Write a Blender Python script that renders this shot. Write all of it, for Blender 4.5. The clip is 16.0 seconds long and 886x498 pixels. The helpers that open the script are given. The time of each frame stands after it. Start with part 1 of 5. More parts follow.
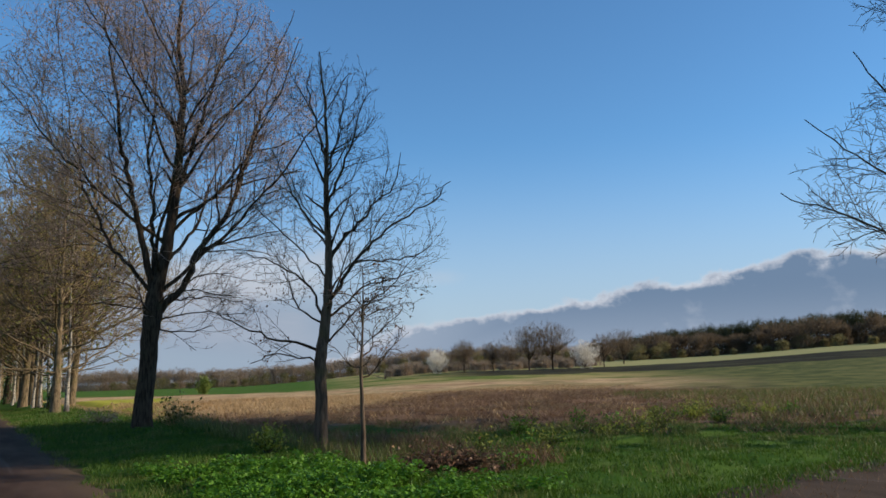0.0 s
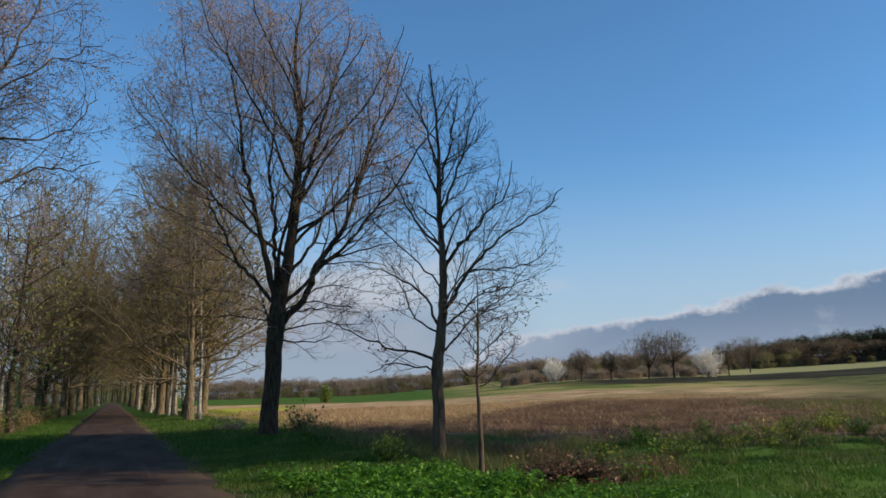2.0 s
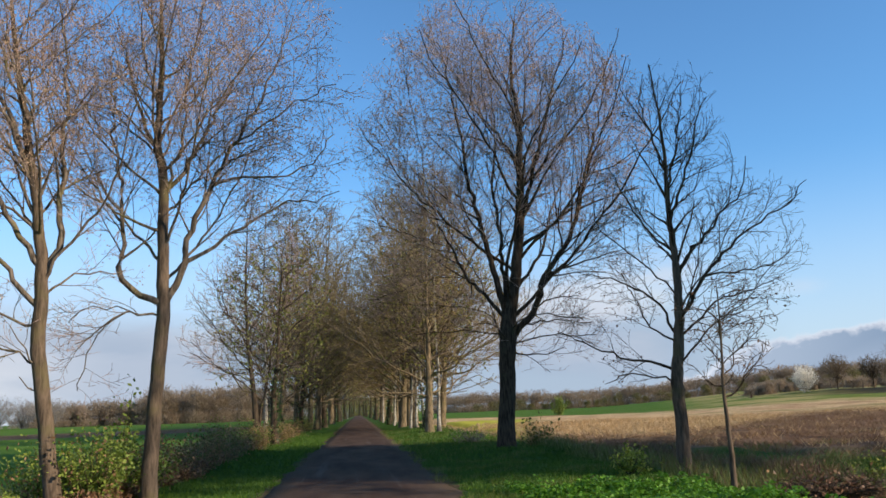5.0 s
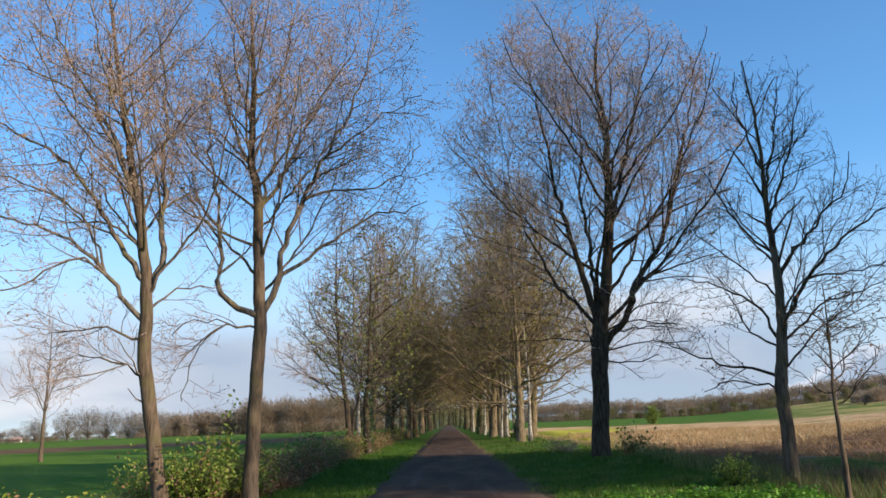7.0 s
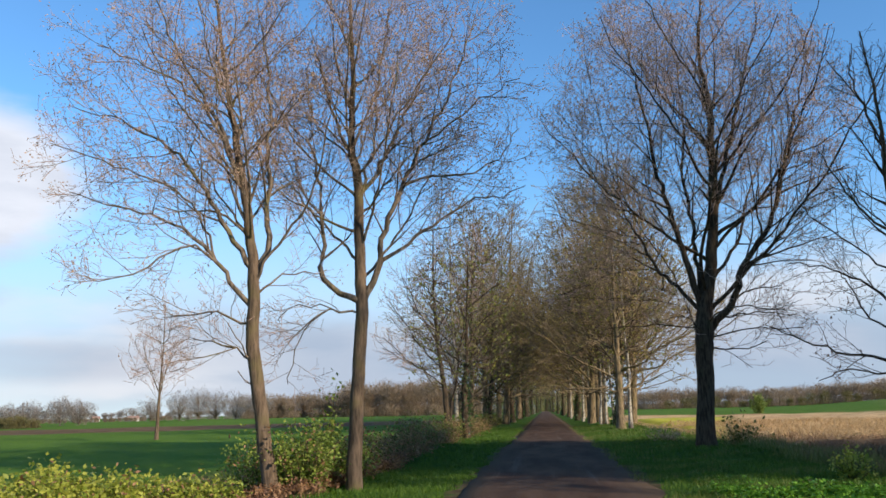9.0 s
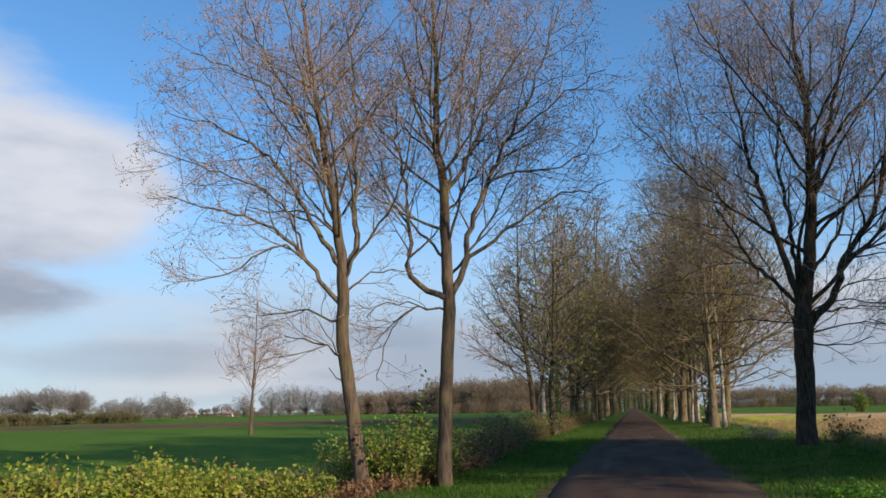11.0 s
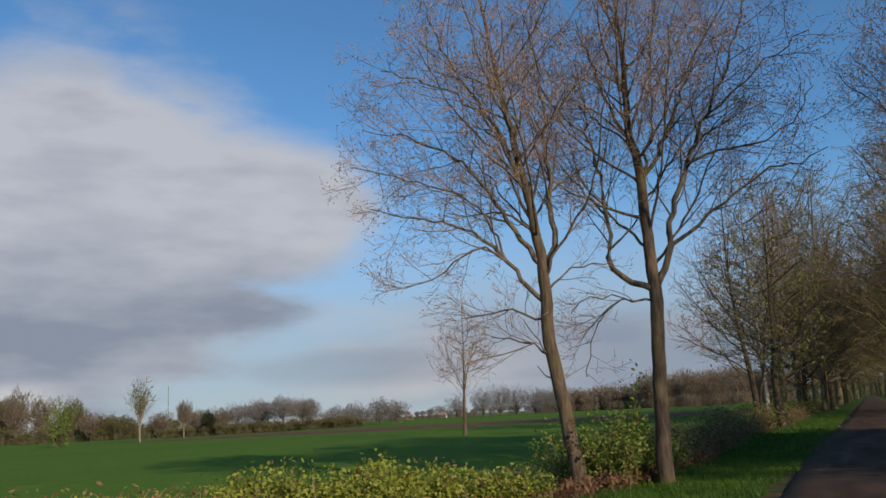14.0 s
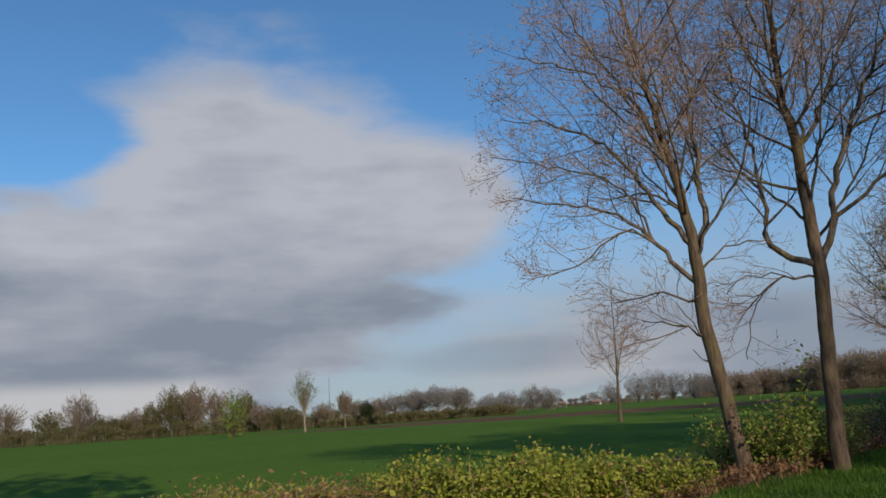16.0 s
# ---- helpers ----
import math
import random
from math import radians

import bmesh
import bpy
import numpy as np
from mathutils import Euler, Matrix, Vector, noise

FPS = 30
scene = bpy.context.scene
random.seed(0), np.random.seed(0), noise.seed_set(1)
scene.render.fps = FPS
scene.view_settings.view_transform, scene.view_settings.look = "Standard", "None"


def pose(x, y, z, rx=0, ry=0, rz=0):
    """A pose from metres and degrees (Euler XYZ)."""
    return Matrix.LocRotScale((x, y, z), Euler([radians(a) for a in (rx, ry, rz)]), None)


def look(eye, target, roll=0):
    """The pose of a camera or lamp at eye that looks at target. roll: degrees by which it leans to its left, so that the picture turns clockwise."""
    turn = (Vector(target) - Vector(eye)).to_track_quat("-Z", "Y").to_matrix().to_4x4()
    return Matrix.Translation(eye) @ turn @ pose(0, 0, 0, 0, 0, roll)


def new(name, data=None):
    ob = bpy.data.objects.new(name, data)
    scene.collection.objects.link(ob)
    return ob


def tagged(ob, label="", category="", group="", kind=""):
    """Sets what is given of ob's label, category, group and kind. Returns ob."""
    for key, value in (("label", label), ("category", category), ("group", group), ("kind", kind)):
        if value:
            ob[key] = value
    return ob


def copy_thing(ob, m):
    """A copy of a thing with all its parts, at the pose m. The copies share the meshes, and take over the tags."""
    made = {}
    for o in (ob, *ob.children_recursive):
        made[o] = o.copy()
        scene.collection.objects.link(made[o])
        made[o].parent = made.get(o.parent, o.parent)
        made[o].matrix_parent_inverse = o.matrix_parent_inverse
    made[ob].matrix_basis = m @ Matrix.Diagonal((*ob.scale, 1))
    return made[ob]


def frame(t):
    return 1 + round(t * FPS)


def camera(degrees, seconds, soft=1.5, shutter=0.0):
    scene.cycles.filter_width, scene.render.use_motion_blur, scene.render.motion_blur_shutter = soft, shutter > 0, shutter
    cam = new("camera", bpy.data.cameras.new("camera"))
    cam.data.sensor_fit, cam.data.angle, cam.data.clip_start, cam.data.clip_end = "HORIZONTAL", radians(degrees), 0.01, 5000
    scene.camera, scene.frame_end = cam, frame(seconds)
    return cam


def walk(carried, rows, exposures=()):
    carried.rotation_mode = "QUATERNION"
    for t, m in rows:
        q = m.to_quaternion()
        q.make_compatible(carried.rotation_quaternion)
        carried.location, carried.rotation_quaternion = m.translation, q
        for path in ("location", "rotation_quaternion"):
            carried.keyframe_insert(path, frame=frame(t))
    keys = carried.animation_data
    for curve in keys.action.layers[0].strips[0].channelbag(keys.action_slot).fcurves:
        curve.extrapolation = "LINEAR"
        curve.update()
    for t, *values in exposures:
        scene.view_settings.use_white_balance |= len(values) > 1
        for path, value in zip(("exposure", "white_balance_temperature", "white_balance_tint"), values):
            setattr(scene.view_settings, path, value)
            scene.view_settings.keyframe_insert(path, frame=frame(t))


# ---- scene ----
from mathutils.kdtree import KDTree

EXPOSURES = [(0.0, 0.0), (2.5, -0.05), (3.5, 0.08), (5.0, 0.38), (8.0, 0.5), (11.5, 0.05), (13.0, -0.22), (16.0, -0.46)]

# The camera: someone stands on the lane and turns slowly to the left.
cam = camera(57.02, 16.0, soft=1.6)
walk(cam, [
    (0.0, pose(0.195, -0.156, 1.600, 99.02, 1.53, -29.83)),
    (0.5, pose(0.201, -0.156, 1.600, 99.17, 1.58, -27.85)),
    (1.0, pose(0.204, -0.153, 1.600, 99.27, 1.56, -25.74)),
    (1.5, pose(0.203, -0.149, 1.600, 99.28, 1.57, -24.14)),
    (2.0, pose(0.199, -0.143, 1.600, 99.85, 1.51, -21.77)),
    (2.5, pose(0.191, -0.135, 1.600, 100.46, 1.41, -19.93)),
    (3.0, pose(0.182, -0.126, 1.600, 100.78, 1.35, -15.90)),
    (3.5, pose(0.169, -0.115, 1.600, 100.73, 1.52, -13.16)),
    (4.0, pose(0.155, -0.104, 1.600, 100.58, 1.35, -10.42)),
    (4.5, pose(0.139, -0.091, 1.600, 100.82, 1.74, -7.98)),
    (5.0, pose(0.121, -0.078, 1.600, 101.17, 2.00, -5.79)),
    (7.5, pose(0.016, -0.004, 1.600, 102.08, 1.95, 1.80)),
    (8.0, pose(-0.007, 0.011, 1.600, 101.90, 1.67, 3.33)),
    (8.5, pose(-0.029, 0.026, 1.600, 101.70, 1.45, 4.90)),
    (9.0, pose(-0.050, 0.040, 1.600, 101.22, 1.27, 7.01)),
    (11.5, pose(-0.144, 0.099, 1.600, 101.27, 1.04, 15.55)),
    (12.0, pose(-0.157, 0.108, 1.600, 101.55, 1.12, 18.90)),
    (12.5, pose(-0.169, 0.114, 1.600, 101.72, 1.47, 21.07)),
    (13.0, pose(-0.178, 0.119, 1.600, 101.46, 2.21, 23.00)),
    (13.5, pose(-0.184, 0.122, 1.600, 101.23, 2.66, 25.16)),
    (14.0, pose(-0.187, 0.123, 1.600, 101.49, 2.92, 27.33)),
    (14.5, pose(-0.187, 0.122, 1.600, 101.53, 3.17, 29.16)),
    (15.0, pose(-0.183, 0.118, 1.600, 101.59, 3.63, 31.68)),
    (15.5, pose(-0.176, 0.112, 1.600, 101.26, 3.69, 34.41)),
    (16.0, pose(-0.165, 0.104, 1.600, 101.28, 3.75, 37.86)),
], EXPOSURES)

# ---- light ----
SUN_AZ, SUN_EL = 122.0, 22.0
scene.view_settings.exposure = 0.0
sun_data = bpy.data.lights.new("sun", "SUN")
sun_data.energy, sun_data.angle, sun_data.color = 5.0, radians(0.6), (1.0, 0.86, 0.68)
sun = new("sun", sun_data)
to_sun = Vector((math.sin(radians(SUN_AZ)) * math.cos(radians(SUN_EL)), math.cos(radians(SUN_AZ)) * math.cos(radians(SUN_EL)), math.sin(radians(SUN_EL))))
sun.matrix_world = look(to_sun * 100, (0, 0, 0))


class Nodes:
    """Shorthand for shader nodes."""

    def __init__(self, tree):
        self.tree = tree

    def add(self, kind, **sockets):
        n = self.tree.nodes.new(kind)
        for key, value in sockets.items():
            self.put(n.inputs[key.replace("_", " ")], value)
        return n

    def put(self, socket, value):
        if isinstance(value, bpy.types.NodeSocket):
            self.tree.links.new(value, socket)
        elif socket.type == "RGBA":
            socket.default_value = (*value, 1)
        else:
            socket.default_value = value

    def math(self, op, a, b=0.0, c=0.0, clamp=False):
        n = self.tree.nodes.new("ShaderNodeMath")
        n.operation, n.use_clamp = op, clamp
        for s, v in zip(n.inputs, (a, b, c)):
            self.put(s, v)
        return n.outputs[0]

    def ramp(self, v, lo, hi, a=0.0, b=1.0):
        n = self.tree.nodes.new("ShaderNodeMapRange")
        n.interpolation_type = "SMOOTHSTEP"
        for s, x in zip(n.inputs, (v, lo, hi, a, b)):
            self.put(s, x)
        return n.outputs[0]

    def mix(self, f, a, b, blend="MIX"):
        n = self.tree.nodes.new("ShaderNodeMix")
        n.data_type, n.blend_type = "RGBA", blend
        self.put(n.inputs[0], f), self.put(n.inputs[6], a), self.put(n.inputs[7], b)
        return n.outputs[2]

    def noise(self, vector, scale, detail=3.0, rough=0.55):
        n = self.tree.nodes.new("ShaderNodeTexNoise")
        self.put(n.inputs["Vector"], vector)
        n.inputs["Scale"].default_value, n.inputs["Detail"].default_value, n.inputs["Roughness"].default_value = scale, detail, rough
        return n.outputs["Fac"]

    def scaled(self, vector, x, y, z):
        n = self.tree.nodes.new("ShaderNodeMapping")
        self.put(n.inputs[0], vector)
        n.inputs["Scale"].default_value = (x, y, z)
        return n.outputs[0]


def build_sky():
    world = bpy.data.worlds.new("sky")
    scene.world = world
    world.use_nodes = True
    t = world.node_tree
    t.nodes.clear()
    k = Nodes(t)
    sky = t.nodes.new("ShaderNodeTexSky")
    sky.sky_type, sky.sun_disc = "NISHITA", False
    sky.sun_elevation, sky.sun_rotation = radians(SUN_EL), radians(SUN_AZ)
    sky.air_density, sky.dust_density, sky.ozone_density = 1.0, 0.0, 4.0
    way = t.nodes.new("ShaderNodeTexCoord").outputs["Generated"]
    sep = k.add("ShaderNodeSeparateXYZ", Vector=way)
    az = k.math("MULTIPLY", k.math("ARCTAN2", sep.outputs[0], sep.outputs[1]), 57.2958)
    el = k.math("MULTIPLY", k.math("ARCSINE", sep.outputs[2]), 57.2958)
    plane = k.add("ShaderNodeCombineXYZ", X=k.math("MULTIPLY", az, 0.085), Y=k.math("MULTIPLY", el, 0.2)).outputs[0]
    big, fine = k.noise(plane, 0.9, 7, 0.55), k.noise(plane, 1.9, 7, 0.56)
    ruffle = k.math("ADD", k.math("SUBTRACT", big, 0.5), k.math("MULTIPLY", k.math("SUBTRACT", fine, 0.5), 0.6))

    def blob(a0, e0, a, e):
        u, v = k.math("DIVIDE", k.math("SUBTRACT", az, a0), a), k.math("DIVIDE", k.math("SUBTRACT", el, e0), e)
        return k.math("SUBTRACT", 1.0, k.math("SQRT", k.math("ADD", k.math("MULTIPLY", u, u), k.math("MULTIPLY", v, v))))

    wide = k.add("ShaderNodeCombineXYZ", X=k.math("MULTIPLY", az, 0.06), Y=k.math("MULTIPLY", el, 0.23)).outputs[0]
    bands = k.noise(wide, 1.0, 6, 0.5)
    # the grey cumulus over the green field
    left = k.math("MAXIMUM", blob(-62, 7.5, 26, 9.2), blob(-50.5, 15.5, 14.5, 12))
    left = k.math("MAXIMUM", left, blob(-41, 15, 11.5, 6.5))
    left = k.math("SUBTRACT", left, k.math("MAXIMUM", k.math("MULTIPLY", blob(-67, 19.0, 11, 3.4), 0.8), 0.0))
    left = k.math("ADD", left, k.math("MULTIPLY", ruffle, 0.6))
    left = k.math("ADD", left, k.math("MULTIPLY", k.math("SUBTRACT", bands, 0.5), 0.55))
    # thin white cloud behind the avenue, and a grey streak low over the wheat
    streaks = k.math("ADD", k.math("MULTIPLY", ruffle, 0.5), k.math("MULTIPLY", k.math("SUBTRACT", bands, 0.5), 1.3))
    mid = k.math("ADD", k.math("MAXIMUM", blob(14, 5.5, 17, 6.0), blob(-20, 4, 24, 6)), streaks)
    heap = k.math("ADD", blob(16, 7.4, 9, 3.0), k.math("MULTIPLY", ruffle, 1.3))
    low = k.math("ADD", blob(-33, 3.6, 12, 1.6), k.math("MULTIPLY", streaks, 0.8))
    # the dark bank that climbs over the wood
    top = k.math("MULTIPLY_ADD", k.math("SUBTRACT", k.math("MINIMUM", az, 54.0), 26.0), 0.15, 3.3)
    top = k.math("MULTIPLY", top, k.ramp(az, 14, 28))
    puff = k.noise(k.add("ShaderNodeCombineXYZ", X=k.math("MULTIPLY", az, 0.22), Y=k.math("MULTIPLY", el, 0.3)).outputs[0], 1.5, 8, 0.6)
    bank = k.math("ADD", k.math("SUBTRACT", top, el), k.math("MULTIPLY", k.math("SUBTRACT", puff, 0.5), 3.0))
    haze = k.math("MAXIMUM", k.ramp(el, 0.0, 17.0, 0.86, 0.0), k.math("MULTIPLY", k.ramp(el, 3.0, 18.0, 0.85, 0.0), k.ramp(az, 8, -14)))
    a_left, a_mid = k.ramp(left, 0.0, k.ramp(el, 12, 22, 0.3, 0.5), 0, 0.97), k.ramp(mid, 0.1, 0.75, 0, 0.85)
    a_bank = k.ramp(bank, -0.1, 0.45, 0, 0.94)
    body = k.math("ADD", k.math("MULTIPLY", k.ramp(el, 15.5, 5.5), 0.7), k.math("MULTIPLY", k.ramp(left, 0.3, 0.85), 0.2))
    body = k.math("ADD", body, k.math("ADD", k.math("MULTIPLY", k.math("SUBTRACT", bands, 0.5), 2.3), k.math("MULTIPLY", k.math("SUBTRACT", fine, 0.5), 0.7)), clamp=True)
    white, grey, slate, pale = WHITE, GREY, SLATE, PALE
    col = k.mix(haze, k.mix(1.0, sky.outputs[0], (0.74, 1.01, 1.12), "MULTIPLY"), pale)
    col = k.mix(a_mid, col, k.mix(k.ramp(bands, 0.42, 0.6), (2.5, 2.8, 3.4), (4.0, 4.05, 4.35)))
    col = k.mix(k.math("MULTIPLY", k.ramp(el, 7.5, 3.5, 0, 0.7), k.math("MULTIPLY", k.ramp(az, -26, -15), k.ramp(az, 30, 22))), col, (1.8, 2.3, 3.1))
    col = k.mix(k.ramp(heap, 0.1, 0.6, 0, 0.55), col, (4.2, 4.25, 4.5))
    col = k.mix(k.ramp(low, 0.0, 0.6, 0, 0.5), col, (2.3, 2.6, 3.2))
    shade = k.math("ADD", k.ramp(bank, 0.1, 1.0), k.math("MULTIPLY", k.math("SUBTRACT", puff, 0.45), 1.3), clamp=True)
    slate = k.mix(k.math("MAXIMUM", k.ramp(el, 0.3, 6.0, 0.5, 0.0), k.ramp(az, 24, 40, 0.6, 0.0)), slate, pale)
    col = k.mix(a_bank, col, k.mix(shade, white, slate))
    cloud = k.mix(body, white, grey)
    cloud = k.mix(k.math("MULTIPLY", k.ramp(el, 2.4, 3.8, 0.9, 0.0), k.ramp(az, -50, -55)), cloud, (5.0, 5.0, 5.1))
    col = k.mix(a_left, col, cloud)
    back = k.add("ShaderNodeBackground", Color=col, Strength=SKY)
    t.links.new(back.outputs[0], t.nodes.new("ShaderNodeOutputWorld").inputs[0])


SKY = 0.15
WHITE, GREY, SLATE, PALE = (4.2, 4.35, 4.8), (2.05, 2.35, 2.95), (0.97, 1.46, 2.27), (3.0, 3.45, 4.2)
build_sky()


# ---- materials ----
def material(name, rough=0.9, spec=0.3):
    m = bpy.data.materials.new(name)
    m.use_nodes = True
    k = Nodes(m.node_tree)
    b = m.node_tree.nodes["Principled BSDF"]
    b.inputs["Roughness"].default_value = rough
    b.inputs["Specular IOR Level"].default_value = spec
    return m, k, b


def bumped(k, b, height, strength, distance):
    n = k.add("ShaderNodeBump", Height=height, Strength=strength, Distance=distance)
    k.put(b.inputs["Normal"], n.outputs[0])


def bark(name, dark, light, moss, moss_amount):
    m, k, b = material(name, 0.95, 0.15)
    co = m.node_tree.nodes.new("ShaderNodeTexCoord").outputs["Object"]
    ridge = k.noise(k.scaled(co, 14, 14, 2.2), 1.0, 4, 0.65)
    blotch = k.noise(co, 1.3, 4)
    col = k.mix(k.ramp(ridge, 0.32, 0.66), dark, light)
    col = k.mix(k.ramp(blotch, 0.62 - 0.25 * moss_amount, 0.8 - 0.25 * moss_amount, 0, 0.75), col, moss)
    k.put(b.inputs["Base Color"], col)
    bumped(k, b, ridge, 0.8, 0.03)
    return m


def leafy(name, a, c, through_light=0.35, rough=0.55):
    """Thin leaf or blade: two colours mixed piece by piece, with some light through it."""
    m, k, b = material(name, rough, 0.25)
    t = m.node_tree
    geo = t.nodes.new("ShaderNodeNewGeometry")
    co = t.nodes.new("ShaderNodeTexCoord").outputs["Object"]
    f = k.math("ADD", k.math("MULTIPLY", geo.outputs["Random Per Island"], 0.65), k.math("MULTIPLY", k.noise(co, 0.6, 3), 0.5), clamp=True)
    col = k.mix(k.ramp(f, 0.15, 0.95), a, c)
    k.put(b.inputs["Base Color"], col)
    tr = k.add("ShaderNodeBsdfTranslucent", Color=col)
    sh = k.add("ShaderNodeMixShader", Fac=through_light)
    t.links.new(b.outputs[0], sh.inputs[1]), t.links.new(tr.outputs[0], sh.inputs[2])
    t.links.new(sh.outputs[0], t.nodes["Material Output"].inputs[0])
    return m


BARK = bark("oak_bark", (0.062, 0.044, 0.03), (0.158, 0.112, 0.076), (0.12, 0.1, 0.045), 0.5)
PALE_BARK = bark("pale_bark", (0.12, 0.09, 0.065), (0.36, 0.3, 0.22), (0.11, 0.1, 0.04), 0.3)
BARK_DARK = bark("dark_bark", (0.03, 0.02, 0.013), (0.09, 0.065, 0.042), (0.06, 0.06, 0.03), 0.3)
AVENUE_BARK = bark("avenue_bark", (0.06, 0.045, 0.028), (0.24, 0.175, 0.1), (0.13, 0.12, 0.04), 0.4)
BARK_LIMB = bark("limb_bark", (0.06, 0.046, 0.034), (0.2, 0.155, 0.115), (0.16, 0.135, 0.05), 0.45)
TWIG = leafy("twig_bark", (0.24, 0.165, 0.125), (0.4, 0.285, 0.225), 0.0, 0.85)
TWIG_DARK = leafy("dark_twig_bark", (0.09, 0.068, 0.05), (0.17, 0.125, 0.09), 0.0, 0.85)
AVENUE_TWIG = leafy("avenue_twig_bark", (0.15, 0.105, 0.06), (0.26, 0.185, 0.11), 0.0, 0.85)
BUDS = leafy("swelling_buds", (0.33, 0.2, 0.12), (0.48, 0.33, 0.2), 0.25)
AVENUE_BUD = leafy("avenue_buds", (0.26, 0.19, 0.05), (0.44, 0.34, 0.09), 0.45)
DEAD_GRASS = leafy("dead_grass_blade", (0.11, 0.062, 0.034), (0.3, 0.18, 0.095), 0.25)
TAN_LEAF = leafy("withered_leaf", (0.17, 0.085, 0.04), (0.38, 0.22, 0.11), 0.25)
BROWN_LEAF = leafy("dead_leaf", (0.11, 0.055, 0.03), (0.2, 0.1, 0.05), 0.2)
YOUNG_LEAF = leafy("young_leaf", (0.13, 0.15, 0.028), (0.27, 0.26, 0.06), 0.4)
IVY = leafy("ivy_leaf", (0.02, 0.05, 0.012), (0.06, 0.1, 0.02), 0.2, 0.4)
BUSH_LEAF = leafy("bush_leaf", (0.1, 0.155, 0.02), (0.26, 0.31, 0.055), 0.35)
DITCH_LEAF = leafy("ditch_leaf", (0.065, 0.085, 0.018), (0.19, 0.18, 0.045), 0.35)
BRAMBLE_LEAF = leafy("bramble_leaf", (0.16, 0.21, 0.024), (0.42, 0.42, 0.07), 0.4)
NETTLE_LEAF = leafy("nettle_leaf", (0.05, 0.15, 0.012), (0.15, 0.31, 0.026), 0.35)
GRASS = leafy("grass_blade", (0.03, 0.08, 0.007), (0.1, 0.175, 0.017), 0.35)
ROUGH_GRASS = leafy("rough_grass_blade", (0.07, 0.11, 0.02), (0.2, 0.2, 0.055), 0.35)
STRAW = leafy("dry_grass_blade", (0.26, 0.165, 0.08), (0.6, 0.42, 0.21), 0.35)
BLOSSOM = leafy("blossom", (0.72, 0.66, 0.55), (0.88, 0.82, 0.7), 0.45)
# brown twig colour, lightened in part to stand in for distance haze
FAR_BROWN = leafy("haze_lightened_twigs", (0.23, 0.175, 0.12), (0.36, 0.275, 0.19), 0.5, 0.9)
FAR_DARK = leafy("far_dark_twigs", (0.1, 0.074, 0.048), (0.2, 0.145, 0.09), 0.5, 0.9)
# the air's haze over the farthest trees is mixed into this twig colour
FAR_HAZE = leafy("haze_painted_twigs", (0.25, 0.215, 0.185), (0.36, 0.31, 0.27), 0.5, 0.9)
FAR_LIGHT = leafy("pale_young_leaf", (0.22, 0.21, 0.07), (0.37, 0.34, 0.12), 0.4, 0.8)
FAR_OLIVE = leafy("far_olive_crown", (0.14, 0.125, 0.055), (0.25, 0.215, 0.095), 0.5, 0.9)
FAR_PINE = leafy("far_pine_needles", (0.035, 0.042, 0.022), (0.06, 0.065, 0.03), 0.5, 0.9)
FAR_GREEN = leafy("far_green_leaf", (0.13, 0.19, 0.035), (0.28, 0.32, 0.08), 0.3, 0.8)


def birch_bark():
    m, k, b = material("birch_bark", 0.7, 0.3)
    co = m.node_tree.nodes.new("ShaderNodeTexCoord").outputs["Object"]
    bands = k.noise(k.scaled(co, 2.5, 2.5, 9), 1.0, 4, 0.6)
    patches = k.noise(k.scaled(co, 1, 1, 0.6), 1.7, 3)
    col = k.mix(k.ramp(bands, 0.5, 0.62), (0.36, 0.32, 0.25), (0.09, 0.075, 0.06))
    col = k.mix(k.ramp(patches, 0.46, 0.6), col, (0.09, 0.075, 0.06))
    k.put(b.inputs["Base Color"], col)
    bumped(k, b, bands, 0.4, 0.02)
    return m


BIRCH = birch_bark()


